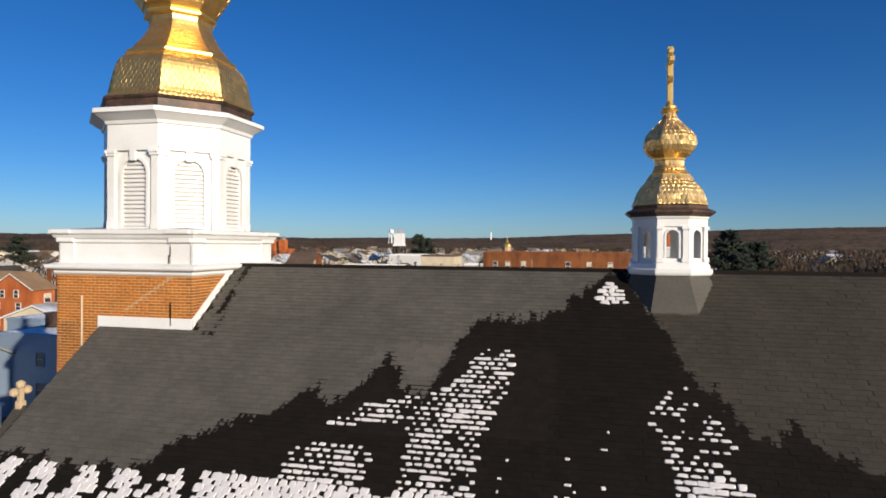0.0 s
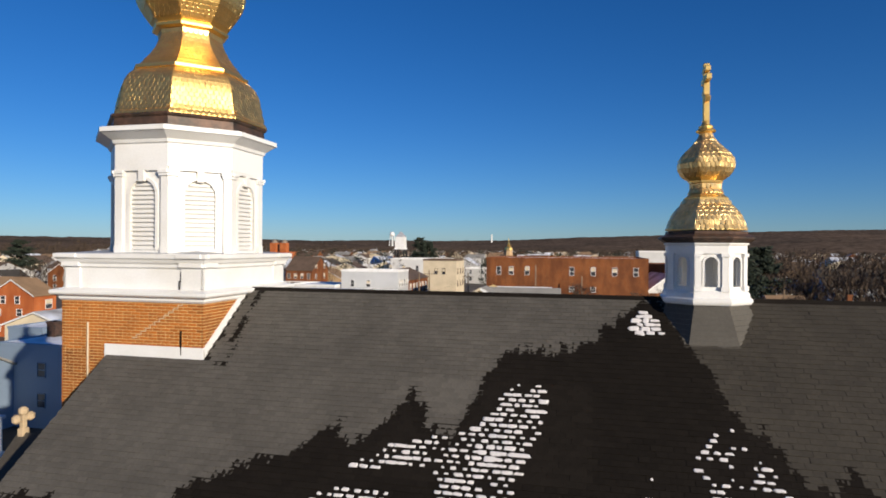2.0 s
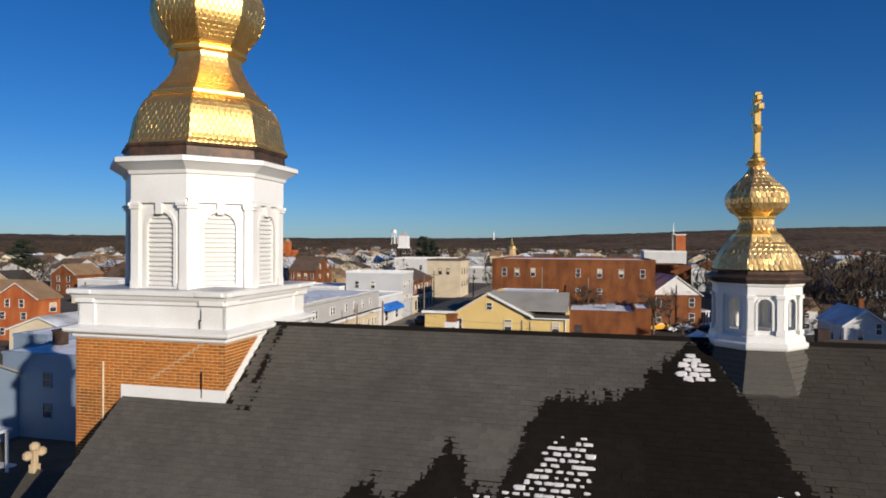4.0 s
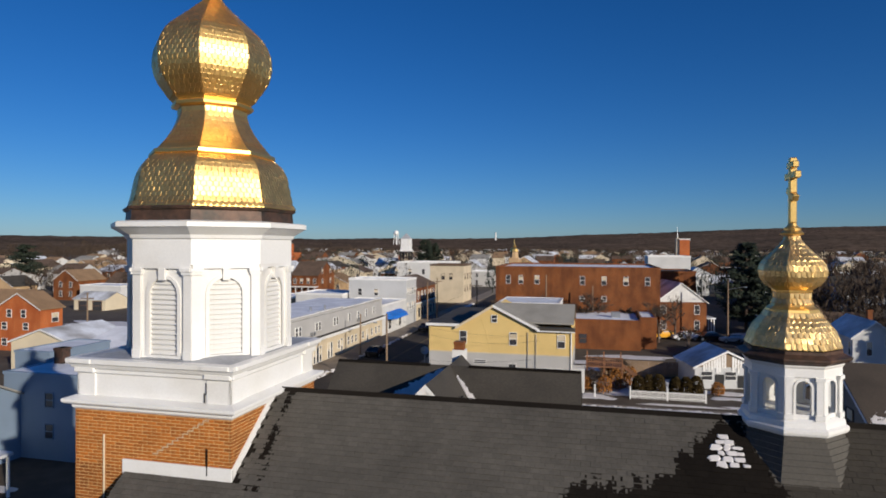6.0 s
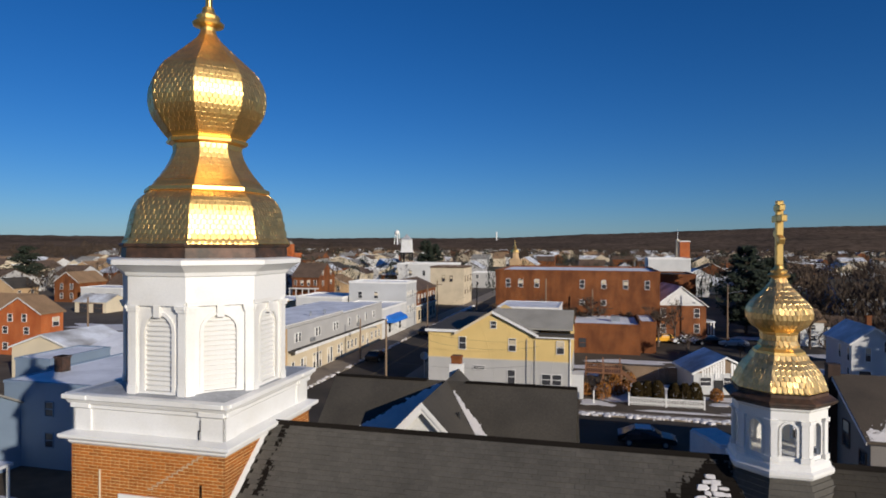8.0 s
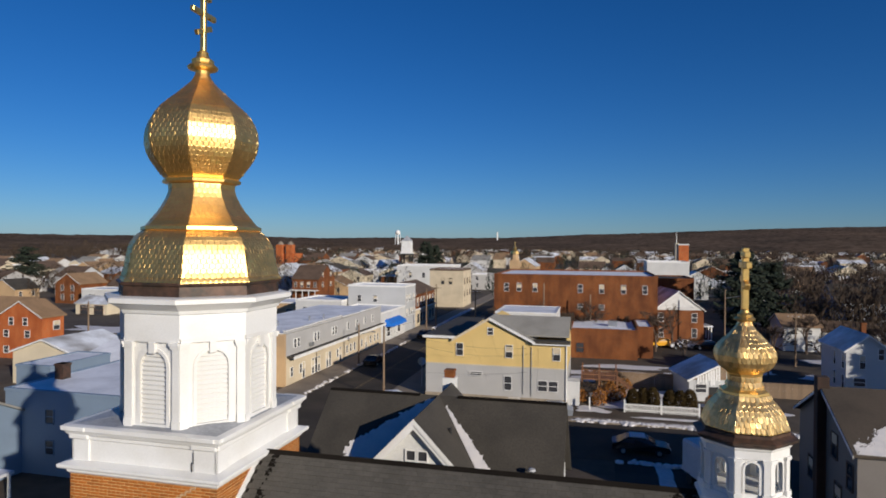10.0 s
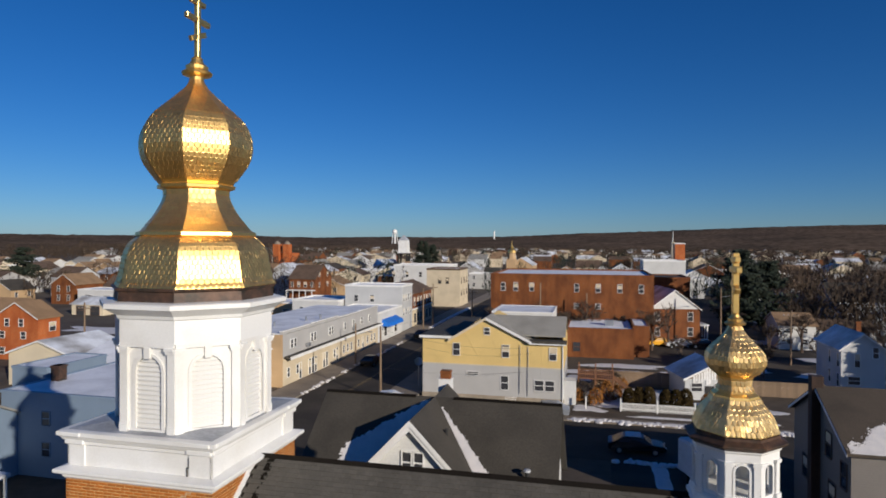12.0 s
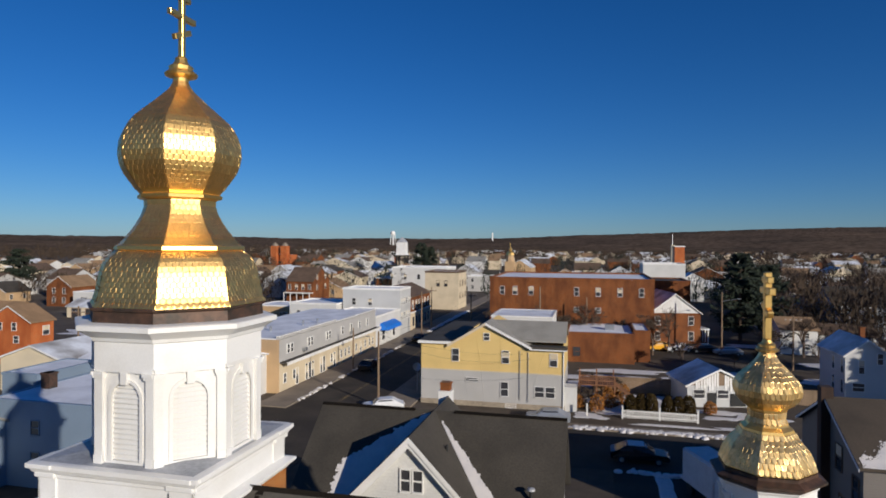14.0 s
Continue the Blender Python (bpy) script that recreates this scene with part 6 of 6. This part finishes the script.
woods("far_woods", [(rng.uniform(-1.0, 0.95) * v, v, 1.0) for v in (rng.uniform(560, 1400) for _ in range(2600))], 11, "far brown woods round the town", M_TWIGS, (0.9, 2.0), 50, 4)
woods("left_woods", [(rng.uniform(-190, -95), rng.uniform(150, 240), 1.0) for _ in range(70)] + [(rng.uniform(-620, -240), rng.uniform(430, 640), rng.uniform(1.0, 1.9)) for _ in range(330)], 9, "bare brown woods on the town edge", M_TWIGS, (0.4, 1.1), 110, 5)
woods("middle_woods", [(rng.uniform(0.02, 0.75) * v, v, rng.uniform(0.8, 1.3)) for v in (rng.uniform(260, 620) for _ in range(420))], 10, "dark bare trees among the eastern houses", M_TWIGS, (0.5, 1.3), 90, 7)
woods("evergreen_trees", [(rng.uniform(-0.9, 0.8) * v, v, 1.0) for v in (rng.uniform(200, 900) for _ in range(300))], 10, "scattered dark evergreen trees in the town", M_PINE, (0.5, 1.3), 150, 6)

# ---- the small pieces of tower and roof ----
def bricks():
    """Brick courses of the tower: the upper near face as single bricks, the rest joined."""
    rng = random.Random(4)
    shaft = [o for o in tower.children if o.name.startswith("brick_shaft")][0]
    bl, bh, j = 0.194, 0.050, 0.0145

    def one(bm, x0, x1, z0, face, out):
        p = rng.uniform(-0.002, 0.003)
        if face == "f":
            box(bm, x0, x1, -B - p, -B + 0.03, z0, z0 + bh)
        else:
            box(bm, B - 0.03, B + p, x0, x1, z0, z0 + bh)

    full = finish("brick", boxm(0, bl, -B, -B + 0.03, 0, bh), M_BRICK)
    head = finish("brick", boxm(0, bl / 2 - j / 2, -B, -B + 0.03, 0, bh), M_BRICK)
    rest = bmesh.new()
    n = 0
    course = 0
    z = 7.2
    while z < 12.56:
        header = course % 6 == 0
        step = (bl + j) / (2 if header else 1)
        x = -B + 0.004 - (step / 2 if course % 2 else 0)
        while x < B - 0.02:
            x0, x1 = max(x, -B + 0.004), min(x + step - j, B - 0.004)
            if x1 - x0 > 0.04:
                whole = abs(x1 - x0 - (step - j)) < 1e-4
                if z > 11.5 and whole and n < 300:
                    part("brick", head if header else full, None, shaft, m=pose(x0, rng.uniform(-0.003, 0.002), z))
                    n += 1
                else:
                    one(rest, x0, x1, z, "f", 0)
                if z > 11.3:
                    one(rest, x0, x1, z, "r", 0)
            x += step
        z += bh + j
        course += 1
    part("brickwork", rest, M_BRICK, shaft, "orange-red brickwork with pale joints", kind="stuff")


bricks()


def interp(points, x):
    if x <= points[0][0]:
        return points[0][1]
    for (a, b), (c, d) in zip(points, points[1:]):
        if a <= x <= c:
            return b + (d - b) * (x - a) / max(1e-6, c - a)
    return points[-1][1]


def inside(poly, x, y):
    hit = False
    for (a, b), (c, d) in zip(poly, poly[1:] + poly[:1]):
        if (b > y) != (d > y) and x < (c - a) * (y - b) / (d - b) + a:
            hit = not hit
    return hit


# upper limit of the damp, by distance down from the ridge, and the snow left on it
DAMP = [(-9.6, 4.35), (-6.25, 4.41), (-6.0, 3.99), (-5.2, 3.59), (-4.45, 3.29), (-3.86, 2.78), (-3.43, 3.12), (-2.93, 2.72), (-2.6, 2.09), (-2.1, 2.78), (-1.63, 2.8), (-1.4, 1.97), (-1.0, 1.27), (0.23, 1.16), (0.65, 0.89), (1.2, 0.36), (1.42, 0.0),
        (1.85, 0.0), (2.25, 1.02), (2.67, 1.71), (2.75, 2.18), (3.25, 2.63), (3.57, 3.05), (3.9, 3.27), (4.24, 2.9), (4.46, 3.23), (5.2, 3.47), (8, 4.4), (12, 4.5)]
SNOW = [([(-3.3, 3.5), (-2.9, 3.16), (-2.18, 2.93), (-1.41, 2.78), (-0.93, 2.17), (-0.75, 1.95), (-0.26, 1.95), (-0.27, 2.77), (-0.45, 3.16), (-0.62, 3.71), (-0.62, 4.5), (-1.75, 4.6), (-1.74, 3.79), (-1.9, 3.34)], 0.38),
        ([(-3.75, 3.85), (-2.96, 3.71), (-2.35, 3.8), (-2.2, 4.6), (-3.8, 4.6)], 0.5), ([(-9.4, 4.55), (-7.98, 4.42), (-6.19, 4.49), (-4.7, 4.32), (-3.65, 4.36), (-2.2, 4.45), (1.6, 4.7), (1.6, 6.1), (-9.4, 6.1)], 0.2),
        ([(2.5, 3.85), (3.3, 3.75), (3.6, 5.6), (2.4, 5.6)], 1.0), ([(2.05, 2.66), (2.75, 2.45), (3.2, 3.08), (3.4, 4.2), (3.6, 5.6), (2.3, 5.6), (2.35, 4.07), (2.25, 3.47), (2.05, 2.98)], 0.26), ([(1.40, 0.32), (1.6, 0.34), (1.98, 0.9), (1.3, 0.8)], 1.5), ([(0.9, 3.4), (1.5, 3.2), (1.7, 4.3), (-0.4, 4.3), (-0.3, 3.7)], -0.30)]


def stain(u, w, fine):
    """How far the wet has come past a point of the slope: tongues of it run up the joints."""
    tongue = abs(noise.noise(Vector((u * 5.5, w * 0.8, 1.7)))) * 0.42 + noise.noise(Vector((u * 13.0, w * 1.5, 6.1))) * 0.13 * fine
    streak = noise.noise(Vector((u * 9.0, w * 2.2, 9.0))) * 0.5 + 0.1 - abs(u + 6.80 - 0.04 * w) * 2.4 if w < 1.9 else -1.0
    return max(streak, w - interp(DAMP, u) - 0.13 + tongue + noise.noise(Vector((u * 1.3, w * 1.3, 3.3))) * 0.08)


def slates():
    rng = random.Random(8)
    rest, snow = bmesh.new(), bmesh.new()
    ex, wd = 0.088, 0.172
    fall = math.atan(SLOPE)
    kk = math.cos(fall)
    along = Vector((0, -kk, -math.sin(fall)))
    up = Vector((0, -math.sin(fall), kk))
    full = {}
    for key, m in (("dry", M_SLATE), ("wet", M_WET)):
        bm = boxm(0.0012, wd - 0.0012, 0, 0.125, 0.0, 0.009)
        full[key] = finish("slate", bm, m)
    n = 0
    rows = int(HALF / ex)
    for r in range(rows):
        w0 = 0.05 + r * ex
        u = -9.48 - (wd / 2 if r % 2 else 0) + rng.uniform(-0.01, 0.01)
        while u < 11.9:
            mid, ww = u + wd / 2, w0 + ex * 0.6
            if mid > TU - B and mid < TU + B and ww < B + 0.05 or abs(mid - 2.69) < 0.5 and ww < 0.5:
                u += wd
                continue
            edge = noise.noise(Vector((mid * 2.1, ww * 2.1, 3.3))) * 0.2 + rng.gauss(0, 0.05)
            over = stain(mid, ww, 0.8) + rng.gauss(0, 0.04)
            wet = over > 0
            near = abs(over) < 0.32
            near = near or -7.1 < mid < -6.4 and ww < 1.95
            p = Vector((u, -w0 - ex, RZ - SLOPE * (w0 + ex)))
            lift = rng.uniform(0.004, 0.012)
            corner = p + up * lift
            if -2.9 < mid < 0.55 and 1.9 < ww < 4.7 and n < 300 and not near:
                m = Matrix.Translation(corner) @ Matrix.Rotation(fall, 4, "X")
                part("slate", full["wet" if wet else "dry"], None, roof, m=m)
                n += 1
            else:
                a0, a1 = max(u + 0.0012, -9.49), u + wd - 0.0012 + rng.uniform(-0.002, 0.001)
                back = -along * 0.125
                top = [Vector((a0, corner.y, corner.z)) + up * 0.012, Vector((a1, corner.y, corner.z)) + up * 0.012]
                vs = [rest.verts.new(q) for q in (top[0], top[1], top[1] + back - up * 0.01, top[0] + back - up * 0.01, top[0] - up * 0.016, top[1] - up * 0.016)]
                # slates beyond u of about 2.2 take the darker colour
                dry_index = 2 if mid + 0.3 * edge > 2.2 else 0
                for q in ((0, 1, 2, 3), (4, 5, 1, 0), (4, 0, 3), (1, 5, 2)):
                    f = rest.faces.new([vs[i] for i in q])
                    f.material_index = 1 if wet else dry_index
                if near:
                    # a slate half soaked: thin strips of stain creeping up from its joints
                    for i in range(5):
                        b0, b1 = a0 + (a1 - a0) * i / 5, a0 + (a1 - a0) * (i + 1) / 5
                        soak = stain((b0 + b1) / 2, ww, 1.0) + rng.gauss(0, 0.05)
                        if (soak > 0) == wet:
                            continue
                        reach = min(1.0, 0.35 + abs(soak) * 6) * 0.09
                        lo0, lo1 = Vector((b0, corner.y, corner.z)) + up * 0.0135, Vector((b1, corner.y, corner.z)) + up * 0.0135
                        if wet:
                            lo0, lo1 = lo0 - along * (0.09 - reach), lo1 - along * (0.09 - reach)
                        q = [rest.verts.new(p2) for p2 in (lo0, lo1, lo1 - along * reach - up * 0.006, lo0 - along * reach - up * 0.006)]
                        rest.faces.new(q).material_index = dry_index if wet else 1
            # snow caught on the slate
            for poly, dense in SNOW:
                if inside(poly, mid, ww):
                    k = noise.noise(Vector((mid * 2.0, ww * 2.4, 5.0))) * 0.55 + dense + rng.gauss(0, 0.22)
                    if mid < -5.0 and ww > 4.4:
                        k += 0.55 * math.sin(mid * 7.6 + 0.6 * math.sin(ww * 9)) - 0.05
                    elif ww > 4.4 and mid < 1.6:
                        k += 0.7
                    if k > 0.0:
                        full_w = wd * min(1.12 if k < 0.9 else 1.3, 0.34 + k * 1.2) * rng.choice((0.55, 0.85, 1.0, 1.0, 1.15))
                        hh = ex * min(0.70 if k < 0.9 else 0.85, 0.34 + k * 0.40) * rng.uniform(0.7, 1.15)
                        if ww > 4.4 and mid < 1.6:
                            full_w, hh = wd * rng.uniform(0.7, 1.15), ex * rng.uniform(0.95, 1.4)
                        c = Vector((mid + rng.gauss(0, 0.015), -w0 - ex * 0.55, RZ - SLOPE * (w0 + ex * 0.55))) + up * 0.018
                        ring, inner = [], []
                        for i in range(10):
                            an = 2 * math.pi * i / 10
                            e = rng.uniform(0.8, 1.14)
                            cx, cy = math.cos(an), math.sin(an)
                            cx, cy = math.copysign(abs(cx) ** 0.5, cx), math.copysign(abs(cy) ** 0.5, cy)
                            ring.append(snow.verts.new(c + Vector((cx * full_w * 0.5 * e, 0, 0)) + along * (cy * hh * 0.62 * e / kk) - up * 0.004))
                            inner.append(snow.verts.new(c + Vector((cx * full_w * 0.4 * e, 0, 0)) + along * (cy * hh * 0.48 * e / kk) + up * (0.007 + rng.random() * 0.006)))
                        for i in range(10):
                            i2 = (i + 1) % 10
                            snow.faces.new((ring[i], ring[i2], inner[i2], inner[i]))
                        snow.faces.new(inner)
                    break
            u += wd
    bmesh.ops.recalc_face_normals(snow, faces=snow.faces)
    bmesh.ops.recalc_face_normals(rest, faces=rest.faces)
    part("slating", rest, [M_SLATE, M_WET, M_SLATE_DARK], roof, "grey slates, darker to the right, near-black where wet", kind="stuff")
    solid("roof_snow", snow, M_SNOW, church.matrix_world, "half-melted snow lying in rows on the slates", "snow", "stuff")


slates()
